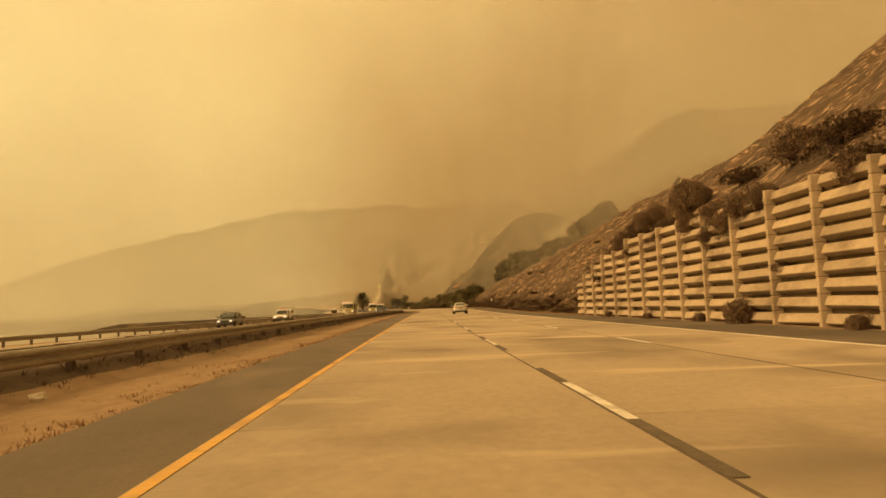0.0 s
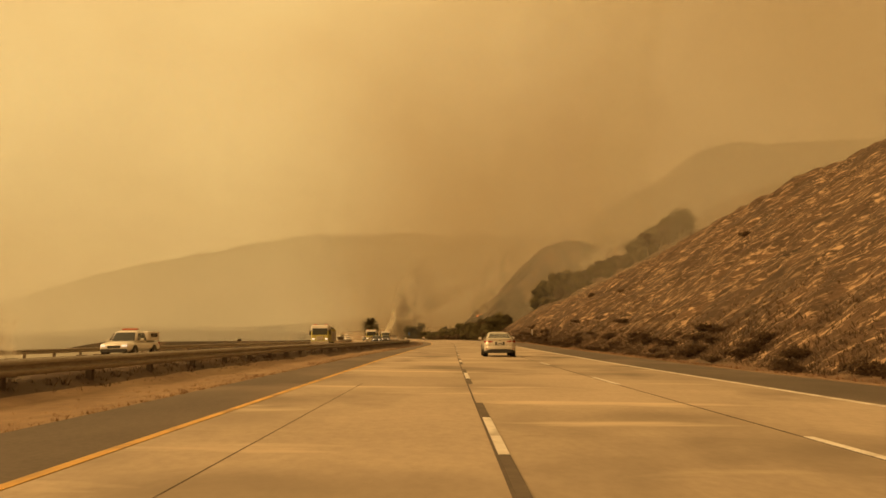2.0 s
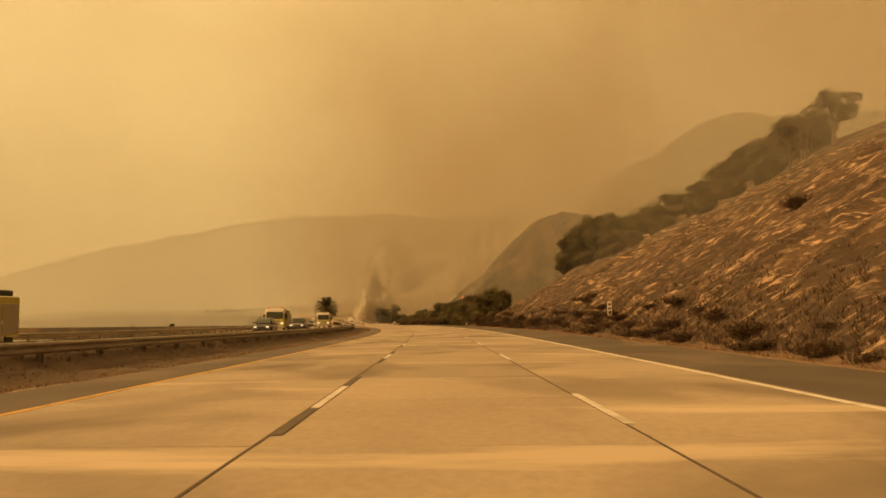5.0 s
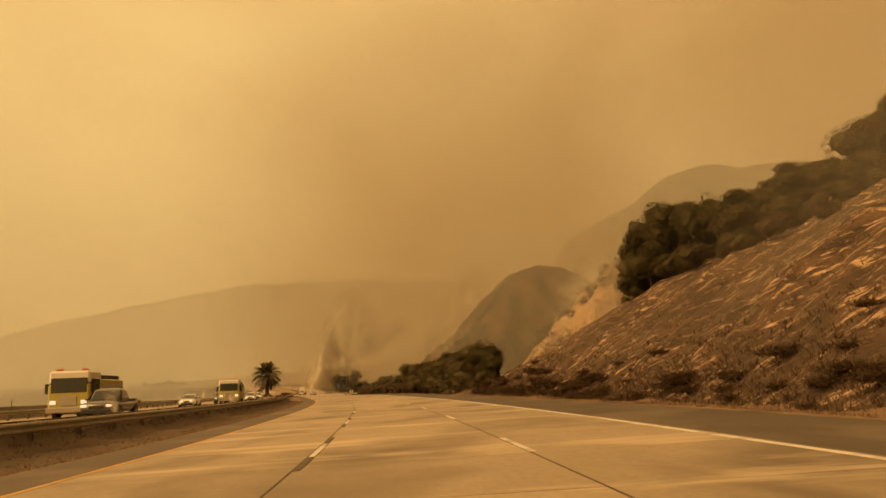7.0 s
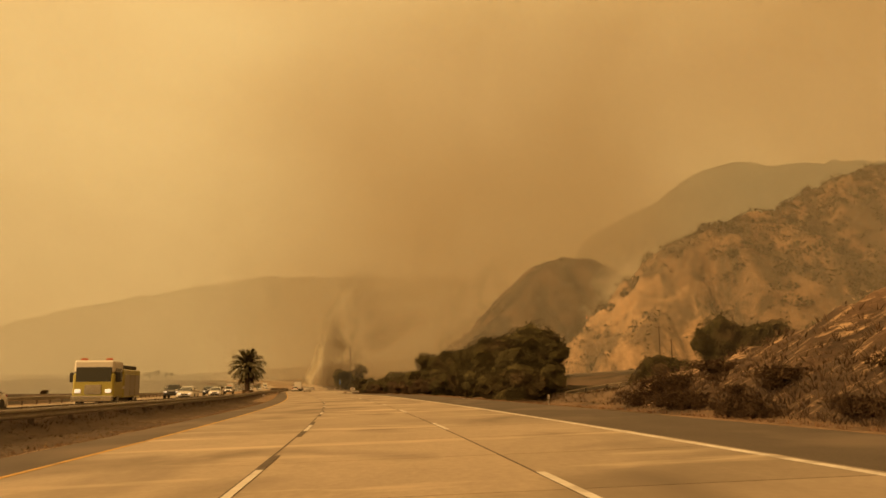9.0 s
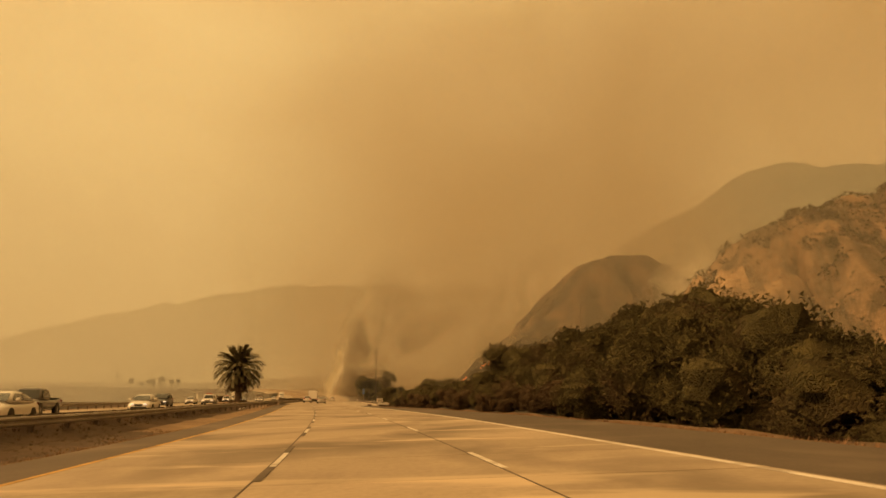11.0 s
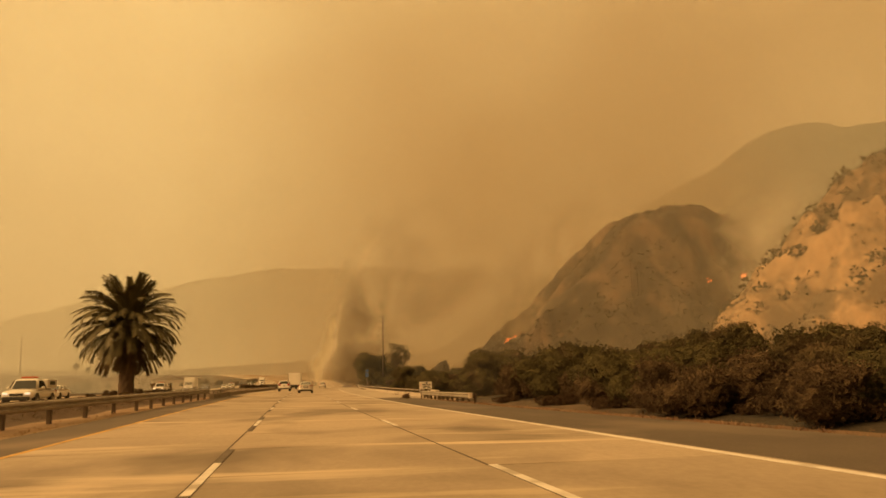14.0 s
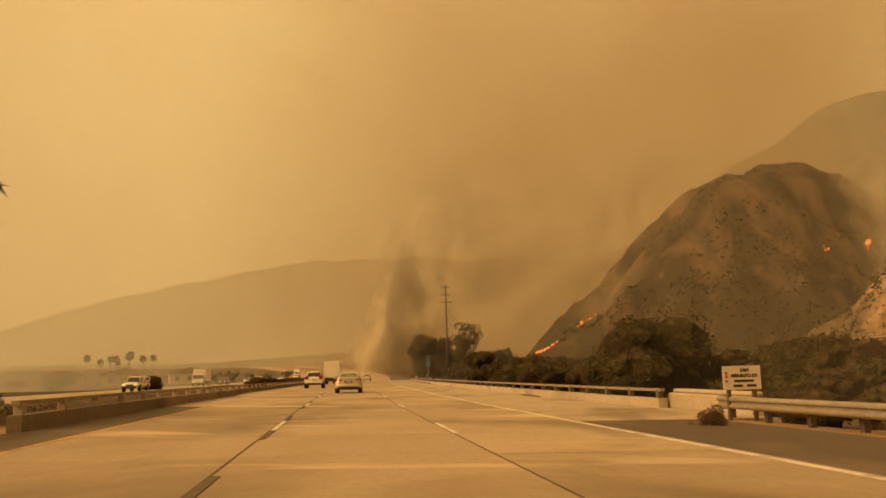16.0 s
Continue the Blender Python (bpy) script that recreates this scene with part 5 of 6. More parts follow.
def lettering(text, size, x, z, parent, y=-0.012):
    cu = bpy.data.curves.new("lettering", "FONT")
    cu.body, cu.size, cu.align_x, cu.align_y, cu.extrude = text, size, "CENTER", "CENTER", 0.002
    cu.offset = 0.006
    cu.materials.append(M_INK)
    ob = new("lettering", cu)
    ob.parent = parent
    ob.matrix_basis = pose(x, y, z, 90, 0, 0)
    return ob


def road_sign():
    t = empty("road_sign", "white rectangular road-name sign with black lettering behind the rail", "road sign")
    bm = bmesh.new()
    box(bm, -0.53, 0.53, -0.008, 0.008, -0.30, 0.30, 0.004)
    board = part("board", bm, M_SIGN, t)
    for x in (-0.36, 0.36):
        bm = bmesh.new()
        box(bm, x - 0.045, x + 0.045, 0.012, 0.10, -1.5, 0.25, 0.006)
        part("post", bm, M_POST, t)
    lettering("SAN", 0.125, 0.08, 0.19, board)
    lettering("MIGUELITO RD", 0.108, 0.06, 0.05, board)
    for x, w, z in ((0.05, 0.55, -0.08), (-0.12, 0.26, -0.20), (0.26, 0.26, -0.20)):
        bm = bmesh.new()
        box(bm, x - w / 2, x + w / 2, -0.014, -0.009, z - 0.028, z + 0.028)
        part("text_bar", bm, M_INK, board)
    bm = bmesh.new()
    for z in (-0.08, 0.03, 0.12):
        box(bm, -0.46, -0.40, -0.014, -0.009, z - 0.03, z + 0.03)
    part("red_mark", bm, M_RED, board)
    return t


road_sign().matrix_basis = stand(448.9, 15.32, 1.03, 4)


def paddle(label, h, w, colour, tall):
    t = empty("marker_post", label, "marker post", "roadside markers")
    bm = bmesh.new()
    box(bm, -0.03, 0.03, -0.012, 0.012, -0.3, h, 0.004)
    part("post", bm, M_STEEL, t)
    bm = bmesh.new()
    box(bm, -w / 2, w / 2, -0.022, -0.013, h - tall, h + 0.02, 0.003)
    plate = part("plate", bm, colour, t)
    for k in range(3):
        bm = bmesh.new()
        box(bm, -w * 0.28, w * 0.28, -0.028, -0.023, h - tall + (0.2 + 0.27 * k) * tall, h - tall + (0.34 + 0.27 * k) * tall)
        part("text_bar", bm, M_INK, plate)
    return t


paddle("narrow white milepost marker at the foot of the slope", 1.25, 0.28, M_SIGN, 0.95).matrix_basis = on_land(197, 16.6, 0, 6)
paddle("short white marker post at the shoulder edge", 0.5, 0.09, M_SIGN, 0.18).matrix_basis = on_land(289, 14.9, 0, 4)
paddle("white marker post beyond the bridge", 1.1, 0.24, M_SIGN, 0.6).matrix_basis = stand(575, 15.2, 0, 4)
t_ = empty("route_sign", "blue route sign on a thin post beside the trees", "road sign", m=stand(570, 17.0, 0, 4))
bm = bmesh.new()
box(bm, -0.045, 0.045, -0.045, 0.045, -0.4, 4.4, 0.006)
part("post", bm, M_STEEL, t_)
for z0, z1, w, mm in ((2.6, 3.6, 0.75, M_BLUE), (3.75, 4.25, 0.7, M_BLUE)):
    bm = bmesh.new()
    box(bm, -w / 2, w / 2, -0.07, -0.05, z0, z1, 0.01)
    part("plate", bm, mm, t_)


# ---------------------------------------------------------------- bridge parapets and fences
def parapet(name, label, a, b, lat, height, rail_top, post_mat, curb_mat=None):
    t = empty(name, label, "bridge parapet", "bridge parapets")
    st = steps(a, b, 4)
    ribbon("curb", st, [lat - 0.16, lat + 0.16], height, curb_mat or M_PARAPET, t, height + 0.1)
    n = round((b - a) / 3.0)
    bm = bmesh.new()
    box(bm, -0.10, 0.10, -0.12, 0.12, -0.02, rail_top - height - 0.05, 0.015)
    me = mesh_of(bm, "rail_block", post_mat)
    for i in range(n + 1):
        s = a + 0.3 + i * (b - a - 0.6) / n
        shared("rail_block", me, t, Matrix.LocRotScale(pave(s, lat, height), Euler((0, 0, heading(s))), None))
    ribbon("top_rail", st, [lat - 0.08, lat + 0.08], rail_top, M_STEEL, t, 0.10)
    return t


parapet("bridge_parapet", "low concrete bridge parapet with a steel top rail", 457, 640, 16.3, 0.32, 0.66, M_POST)
parapet("bridge_parapet", "concrete median parapet with an open steel rail on top", 447.4, 482, -1.75, 0.34, 0.65, M_PARAPET, M_PARAPET_SHADE)
parapet("bridge_parapet", "low concrete median kerb with a steel rail past the bridge", 484, 560, -2.6, 0.28, 0.58, M_PARAPET, M_PARAPET_SHADE)
bm = bmesh.new()
box(bm, -0.24, 0.24, -3.3, 3.3, -0.3, 0.50, 0.05)
box(bm, -0.2, 0.2, -3.2, 2.9, 0.5, 0.64, 0.05)
box(bm, -0.28, -0.22, -0.6, 0.1, 0.0, 0.3, 0.0)
blk = part("abutment_block", bm, M_PARAPET)
blk.matrix_basis = stand(453.9, 16.7, 0, -2)
tagged(blk, "pale concrete end block of the bridge wall", "abutment")


def plank_fence(label, pts, h, rails, mat_, category="fence"):
    t = empty("fence", label, category)
    for a, b in zip(pts, pts[1:]):
        pa, pb = land_point(*a), land_point(*b)
        n = max(1, round((pb - pa).length / 2.4))
        for i in range(n + 1):
            p = pa.lerp(pb, i / n)
            bm = bmesh.new()
            box(bm, p.x - 0.06, p.x + 0.06, p.y - 0.06, p.y + 0.06, p.z - 0.3, p.z + h)
            part("post", bm, mat_, t)
        for r in range(rails):
            z = h * (0.95 - 0.42 * r)
            bm = bmesh.new()
            rod(bm, pa + Vector((0, 0, z)), pb + Vector((0, 0, z)), 0.05, 0.05, 6)
            part("rail", bm, mat_, t)
    return t


M_FENCE = surface("pale_painted_rail", (0.62, 0.54, 0.42), (0.45, 0.38, 0.29), 2.0, 0.7, 0.1)
plank_fence("pale two-rail fence beside the side road ramp", [(338.5, 30.6), (340.0, 33.5), (341.5, 36.6), (343.2, 40.2)], 1.0, 2, M_FENCE)
plank_fence("pale rail fence on the terrace below the cliff", [(541, 62.5), (540, 69), (540, 79), (540, 92)], 1.0, 2, M_FENCE)

# a tumbleweed on the shoulder, a pipe in the median, thin posts by the ramp
plant("dry_bush", 446.6, 13.4, 0.24, 40, label="brown tumbleweed caught on the shoulder")
bm = bmesh.new()
bmesh.ops.create_icosphere(bm, subdivisions=2, radius=0.11)
for v in bm.verts:
    v.co = Vector((v.co.x * 1.3, v.co.y, v.co.z * 0.7 + 0.05)) * (1 + 0.5 * noise.noise(v.co * 14))
scrap = part("litter", bm, M_SIGN)
scrap.matrix_basis = on_land(13.2, -4.1)
tagged(scrap, "crumpled white litter bag in the dry median", "litter")
bm = bmesh.new()
rod(bm, (0, -2.4, 0.1), (0, 2.4, 0.1), 0.1, 0.1, 12)
pipe = part("pipe", bm, M_SIGN)
pipe.matrix_basis = Matrix.LocRotScale(land_point(393.5, -3.9, 0.0), Euler((0, 0, heading(393) - 0.03)), None)
tagged(pipe, "white plastic pipe lying in the dry median", "pipe")
for s_, l_, h_ in ((460, 19.6, 2.6), (453, 19.8, 1.5)):
    bm = bmesh.new()
    rod(bm, (0, 0, -0.4), (0, 0, h_), 0.035, 0.03, 6)
    stick = part("marker_post", bm, M_POST)
    stick.matrix_basis = on_land(s_, l_)
    tagged(stick, "thin weathered post beside the bridge ramp", "post")


# ---------------------------------------------------------------- houses on the shore, hedge in the far median
M_STUCCO = surface("pale_stucco", (0.62, 0.54, 0.43), (0.45, 0.38, 0.30), 0.6, 0.9, 0.2)
M_TILE = surface("brown_roof_shingle", (0.22, 0.12, 0.08), (0.12, 0.07, 0.05), 1.0, 0.9, 0.3)


def house(label, w, d, h, roof, wall_mat):
    t = empty("house", label, "house", "shore houses")
    bm = bmesh.new()
    box(bm, -w / 2, w / 2, -d / 2, d / 2, -0.5, h, 0.03)
    wall = part("wall", bm, wall_mat, t)
    bm = bmesh.new()
    loft(bm, [[(-w / 2 - 0.5, y, h), (w / 2 + 0.5, y, h), (w / 2 + 0.5, y, h + 0.15), (0, y, h + roof), (-w / 2 - 0.5, y, h + 0.15)] for y in (-d / 2 - 0.4, d / 2 + 0.4)])
    part("roof", bm, M_TILE, t)
    for k in range(3):
        bm = bmesh.new()
        x = (k - 1) * w * 0.3
        box(bm, x - 0.6, x + 0.6, -d / 2 - 0.04, -d / 2 + 0.02, 0.9, 2.1, 0.01)
        part("window", bm, M_INK, t)
    return t


for s_, l_, w_, d_, h_, r_, mm, lb in ((655, -58, 11, 8, 3.0, 1.8, M_STUCCO, "low pale stucco house near the shore, hazy"), (640, -68, 9, 7, 2.8, 1.5, M_STUCCO, "small pale bungalow near the shore, hazy"),
                                       (700, -52, 12, 9, 3.2, 1.8, M_STUCCO, "low house with a brown roof, hazy")):
    house(lb, w_, d_, h_, r_, mm).matrix_basis = on_land(s_, l_, 0, 20)
for i in range(26):
    plant("far_brown", 516 + i * 4.2, -5.2 + random.uniform(-0.4, 0.4), random.uniform(0.28, 0.42))


# ---------------------------------------------------------------- vehicles
M_GLASS = plain("dark_glass", (0.035, 0.04, 0.04), 0.08, 0.0, 0.5)
M_TYRE = plain("tyre_rubber", (0.018, 0.017, 0.016), 0.85)
M_RIM = plain("alloy_rim", (0.45, 0.43, 0.40), 0.35, 0.9)
M_TRIM = plain("black_trim", (0.025, 0.024, 0.023), 0.6)
M_CHROME = plain("chrome", (0.62, 0.60, 0.56), 0.2, 1.0)
M_TAIL = plain("tail_lamp_red", (0.27, 0.016, 0.012), 0.25, 0.0, 0.4)
M_HEAD = plain("lit_headlamp", (1.0, 0.93, 0.78), 0.2, 0.0, 0.0, 0.45)
M_AMBER = plain("amber_beacon", (0.45, 0.10, 0.03), 0.3, 0.0, 0.3)
M_PLATE = plain("plate", (0.6, 0.58, 0.54), 0.5)
PAINT = {n: plain("car_paint_" + n, c, 0.32, mt, 0.6) for n, c, mt in (
    ("silver", (0.62, 0.58, 0.51), 0.35), ("white", (0.74, 0.72, 0.68), 0.0), ("dark", (0.045, 0.047, 0.05), 0.2), ("grey", (0.16, 0.155, 0.15), 0.4),
    ("lime", (0.42, 0.38, 0.09), 0.0), ("red", (0.30, 0.05, 0.03), 0.1))}


def shell(bm, stations, power=3.4, n=20):
    """A rounded body skinned over cross-sections (y, half width, bottom, top)."""
    loops = []
    for y, w, zb, zt in stations:
        c, h = (zb + zt) / 2, (zt - zb) / 2
        lp = []
        for k in range(n):
            a = 2 * math.pi * (k + 0.5) / n
            ca, sa = math.cos(a), math.sin(a)
            x = math.copysign(abs(ca) ** (2 / power), ca) * w
            z = math.copysign(abs(sa) ** (2 / power), sa)
            lp.append((x * (1 - 0.05 * max(0.0, z)), y, c + z * h))
        loops.append(lp)
    return loft(bm, loops)


def pane(name, parent, a, b, c, d, bulge, material=None):
    """A slightly bowed sheet of glass between four corners, with thickness."""
    bm = bmesh.new()
    a, b, c, d = (Vector(v) for v in (a, b, c, d))
    out = (b - a).cross(d - a).normalized()
    n = 5
    rows = []
    for lift in (0.0, -0.02):
        for i in range(n):
            for j in range(n):
                u, v = i / (n - 1), j / (n - 1)
                p = a.lerp(b, u).lerp(d.lerp(c, u), v)
                rows.append(bm.verts.new(p + out * (lift + bulge * 16 * u * (1 - u) * v * (1 - v))))
    m = n * n
    for i in range(n - 1):
        for j in range(n - 1):
            q = [i * n + j, (i + 1) * n + j, (i + 1) * n + j + 1, i * n + j + 1]
            bm.faces.new([rows[k] for k in q])
            bm.faces.new([rows[m + k] for k in reversed(q)])
    return part(name, bm, material or M_GLASS, parent, smooth=True)


def wheel(parent, x, y, r, width=0.22, rim=None):
    side = 1 if x > 0 else -1
    bm = bmesh.new()
    n = 20
    prof = [(0.55, -0.5), (0.95, -0.5), (1.0, -0.36), (1.0, 0.36), (0.95, 0.5), (0.55, 0.5)]
    rows = [[bm.verts.new((x + b * width, y + math.cos(i * 2 * math.pi / n) * r * a, r + math.sin(i * 2 * math.pi / n) * r * a)) for i in range(n)] for a, b in prof]
    for k in range(len(rows)):
        r0, r1 = rows[k], rows[(k + 1) % len(rows)]
        for i in range(n):
            j = (i + 1) % n
            bm.faces.new((r0[i], r0[j], r1[j], r1[i]))
    bmesh.ops.recalc_face_normals(bm, faces=bm.faces[:])
    w = part("wheel", bm, M_TYRE, parent)
    bm = bmesh.new()
    bmesh.ops.create_cone(bm, cap_ends=True, segments=18, radius1=r * 0.58, radius2=r * 0.5, depth=0.05,
                          matrix=Matrix.Translation((x + side * width * 0.42, y, r)) @ Matrix.Rotation(math.pi / 2 * side, 4, "Y"))
    for k in range(5):
        a = k * 2 * math.pi / 5
        rod(bm, (x + side * width * 0.52, y, r), (x + side * width * 0.52, y + math.cos(a) * r * 0.52, r + math.sin(a) * r * 0.52), 0.05, 0.035, 4)
    part("rim", bm, rim or M_RIM, w)


def lump(name, mat_, parent, x0, x1, y0, y1, z0, z1, bevel=0.02, label=""):
    bm = bmesh.new()
    box(bm, x0, x1, y0, y1, z0, z1, bevel)
    return part(name, bm, mat_, parent, label)


def cabin(t, paint, ys, zs, wb, wt):
    """Painted upper body with a crowned roof, and a pane in each opening."""
    yb, tb, tf, yf = ys
    z0, z1 = zs
    loops = []
    for f, y0, y1 in ((0.0, yb, yf), (0.5, (yb + tb) / 2, (yf + tf) / 2), (0.86, tb - (tb - yb) * 0.12, tf + (yf - tf) * 0.14), (1.0, tb + 0.06, tf - 0.06), (1.06, tb + 0.35, tf - 0.3)):
        w = wb + (wt - wb) * min(1.0, f) * (1 if f <= 1 else 1)
        w *= 0.62 if f > 1 else 0.93 if f == 1.0 else 1.0
        z = z0 - 0.05 + (z1 - z0 + 0.05) * min(f, 1.0) + (0.035 if f > 1 else 0.0)
        lp = []
        for k in range(24):
            a = 2 * math.pi * (k + 0.5) / 24
            ca, sa = math.cos(a), math.sin(a)
            lp.append((math.copysign(abs(ca) ** 0.32, ca) * w, (y0 + y1) / 2 + math.copysign(abs(sa) ** 0.32, sa) * (y1 - y0) / 2, z))
        loops.append(lp)
    bm = bmesh.new()
    loft(bm, loops)
    part("upper_body", bm, paint, t, smooth=True)

    def at(side, f, end):
        """A corner of the glass: end 0 back, 1 front."""
        return Vector((side * (wb + (wt - wb) * f), (yb + (tb - yb) * f) if end == 0 else (yf + (tf - yf) * f), z0 + (z1 - z0) * f))

    lo, hi, e = 0.08, 0.88, 0.80
    pane("rear_window", t, at(-e, lo, 0) + Vector((0, -0.015, 0)), at(e, lo, 0) + Vector((0, -0.015, 0)), at(e, hi, 0) + Vector((0, -0.015, 0)), at(-e, hi, 0) + Vector((0, -0.015, 0)), 0.02)
    pane("windscreen", t, at(e, lo, 1) + Vector((0, 0.015, 0)), at(-e, lo, 1) + Vector((0, 0.015, 0)), at(-e, hi, 1) + Vector((0, 0.015, 0)), at(e, hi, 1) + Vector((0, 0.015, 0)), 0.02)
    for sd in (-1, 1):
        for u0, u1 in ((0.10, 0.50), (0.54, 0.92)):
            q = []
            for f in (0.10, 0.84):
                b0, b1 = at(sd, f, 0), at(sd, f, 1)
                q.append((b0.lerp(b1, u0) + Vector((sd * 0.012, 0, 0)), b0.lerp(b1, u1) + Vector((sd * 0.012, 0, 0))))
            cs = (q[0][0], q[0][1], q[1][1], q[1][0]) if sd > 0 else (q[0][1], q[0][0], q[1][0], q[1][1])
            pane("side_window", t, *cs, 0.01)


def car(name, label, category, paint, dims, stations, ys, zs, wtop, wheels_y, r, mids=(), lit=False, tail_z=(0.72, 0.9), ride=0.0, rack=False, sleek=False):
    L, W = dims
    t = empty(name, label, category, "freeway traffic")
    P = PAINT[paint]
    bm = bmesh.new()
    shell(bm, stations)
    part("body", bm, P, t, smooth=True)
    cabin(t, P, ys, zs, W * 0.465, wtop)
    for y in wheels_y:
        for x in (-W / 2 + (0.17 if sleek else 0.13), W / 2 - (0.17 if sleek else 0.13)):
            wheel(t, x, y, r)
            bm = bmesh.new()
            bmesh.ops.create_cone(bm, cap_ends=True, segments=20, radius1=r * 1.14, radius2=r * 1.14, depth=0.05, matrix=Matrix.Translation((math.copysign(W / 2 - 0.02, x), y, r)) @ Matrix.Rotation(math.pi / 2, 4, "Y"))
            part("wheel_arch", bm, M_TRIM, t)
    yb, yf = stations[0][0], stations[-1][0]
    w0 = stations[0][1]
    if sleek:
        bm = bmesh.new()
        shell(bm, [(yb - 0.04, w0 * 1.10, 0.42, 0.66), (yb + 0.05, w0 * 1.32, 0.30, 0.68), (yb + 0.35, w0 * 1.40, 0.26, 0.66)], 4.0)
        part("rear_bumper", bm, P, t, smooth=True)
        bm = bmesh.new()
        shell(bm, [(yb - 0.05, w0 * 1.04, 0.25, 0.44), (yb + 0.05, w0 * 1.26, 0.23, 0.45), (yb + 0.3, w0 * 1.32, 0.23, 0.45)], 5.0)
        part("rear_diffuser", bm, M_TRIM, t)
        lump("trim_strip", M_CHROME, t, -w0 * 0.95, w0 * 0.95, yb - 0.062, yb, 0.445, 0.465, 0.004)
        lump("bumper_seam", M_TRIM, t, -w0 * 1.12, w0 * 1.12, yb - 0.012, yb + 0.06, 0.668, 0.680, 0.002)
        for sx in (-1, 1):
            lump("boot_seam", M_TRIM, t, sx * 0.565, sx * 0.577, yb - 0.006, yb + 0.05, 0.68, 0.80, 0.002)
            lump("rear_reflector", M_TAIL, t, sx * w0 * 0.98, sx * w0 * 1.2, yb - 0.035, yb + 0.03, 0.47, 0.50, 0.004)
        lump("plate_recess", M_TRIM, t, -0.27, 0.27, yb - 0.022, yb + 0.02, 0.685, 0.865, 0.01)
        lump("boot_badge", M_CHROME, t, -0.06, 0.06, yb - 0.015, yb + 0.05, 0.93, 0.96, 0.008)
        bm = bmesh.new()
        shell(bm, [(yb + 0.0, 0.62, 0.985, 1.02), (yb + 0.12, 0.74, 1.0, 1.075), (yb + 0.45, 0.78, 1.02, 1.08)], 3.0)
        part("boot_lid", bm, P, t, smooth=True)
    else:
        lump("rear_bumper", P, t, -w0 * 1.02, w0 * 1.02, yb - 0.07, yb + 0.12, 0.42 + ride, 0.64 + ride, 0.05)
        lump("rear_diffuser", M_TRIM, t, -w0 * 0.9, w0 * 0.9, yb - 0.06, yb + 0.14, 0.26 + ride, 0.415 + ride, 0.03)
    lump("front_bumper", M_TRIM, t, -w0 * 0.9, w0 * 0.9, yf - 0.1, yf + 0.06, 0.25 + ride, 0.48 + ride, 0.04)
    lump("grille", M_TRIM, t, -w0 * 0.45, w0 * 0.45, yf - 0.08, yf + 0.035, 0.52 + ride, 0.68 + ride, 0.02)
    for sx in (-1, 1):
        if sleek:
            bm = bmesh.new()
            lo, hi = tail_z
            loft(bm, [[(x, y + dy, z) for dy, z in ((-0.03, zl), (0.10, zl), (0.10, zh), (-0.03, zh))] for x, y, zl, zh in
                      ((sx * 0.40, yb + 0.03, lo + 0.045, hi - 0.025), (sx * 0.58, yb + 0.035, lo + 0.01, hi), (sx * 0.76, yb + 0.09, lo - 0.005, hi + 0.005), (sx * 0.885, yb + 0.24, lo + 0.015, hi + 0.01))])
            part("tail_lamp", bm, M_TAIL, t)
        else:
            lump("tail_lamp", M_TAIL, t, sx * w0 * 0.62, sx * w0 * 1.06, yb - 0.035, yb + 0.16, tail_z[0], tail_z[1], 0.03)
        lump("headlamp", M_HEAD if lit else M_CHROME, t, sx * w0 * 0.56, sx * w0 * 0.92, yf - 0.12, yf + 0.045, 0.60 + ride, 0.73 + ride, 0.025)
        lump("wing_mirror", P, t, sx * (W / 2 - 0.02), sx * (W / 2 + 0.17), ys[3] - 0.55, ys[3] - 0.38, zs[0] + 0.02, zs[0] + 0.16, 0.03)
    plate = lump("number_plate", M_PLATE, t, -0.16, 0.16, yb - 0.085, yb - 0.02, 0.70 + ride, 0.85 + ride, 0.005)
    lump("text_bar", M_TRIM, plate, -0.11, 0.11, yb - 0.09, yb - 0.084, 0.75 + ride, 0.80 + ride, 0)
    if rack:
        for sx in (-1, 1):
            lump("roof_rail", M_TRIM, t, sx * wtop * 0.9, sx * (wtop * 0.9 - 0.05), ys[1] + 0.1, ys[2] - 0.1, zs[1] + 0.06, zs[1] + 0.11, 0.01)
    return t


def sedan(label, paint, lit=False):
    st = [(-2.44, 0.66, 0.46, 0.86), (-2.40, 0.80, 0.34, 1.00), (-2.25, 0.89, 0.26, 1.055), (-1.9, 0.92, 0.22, 1.06), (-1.2, 0.93, 0.20, 1.02), (-0.2, 0.93, 0.20, 0.985), (0.8, 0.93, 0.20, 0.97), (1.4, 0.925, 0.20, 0.93), (1.9, 0.90, 0.22, 0.84), (2.25, 0.84, 0.26, 0.74), (2.42, 0.68, 0.36, 0.62)]
    return car("sedan", label, "car", paint, (4.85, 1.86), st, (-2.10, -0.88, 0.36, 1.40), (0.98, 1.40), 0.58, (-1.42, 1.40), 0.33, (), lit, (0.80, 0.92), sleek=True)


def suv(label, paint, lit=False, tall=1.0):
    st = [(-2.25, 0.80, 0.42, 1.08), (-2.18, 0.90, 0.36, 1.14), (-1.2, 0.93, 0.32, 1.10), (0.9, 0.93, 0.32, 1.06), (1.4, 0.92, 0.32, 1.00), (2.1, 0.86, 0.34, 0.86), (2.3, 0.74, 0.44, 0.74)]
    return car("suv", label, "car", paint, (4.55, 1.86), st, (-2.15, -1.85, 0.35, 1.25), (1.06, 1.60 * tall), 0.70, (-1.32, 1.36), 0.36, (-0.3, -1.2), lit, (0.86, 1.18), 0.08, True)


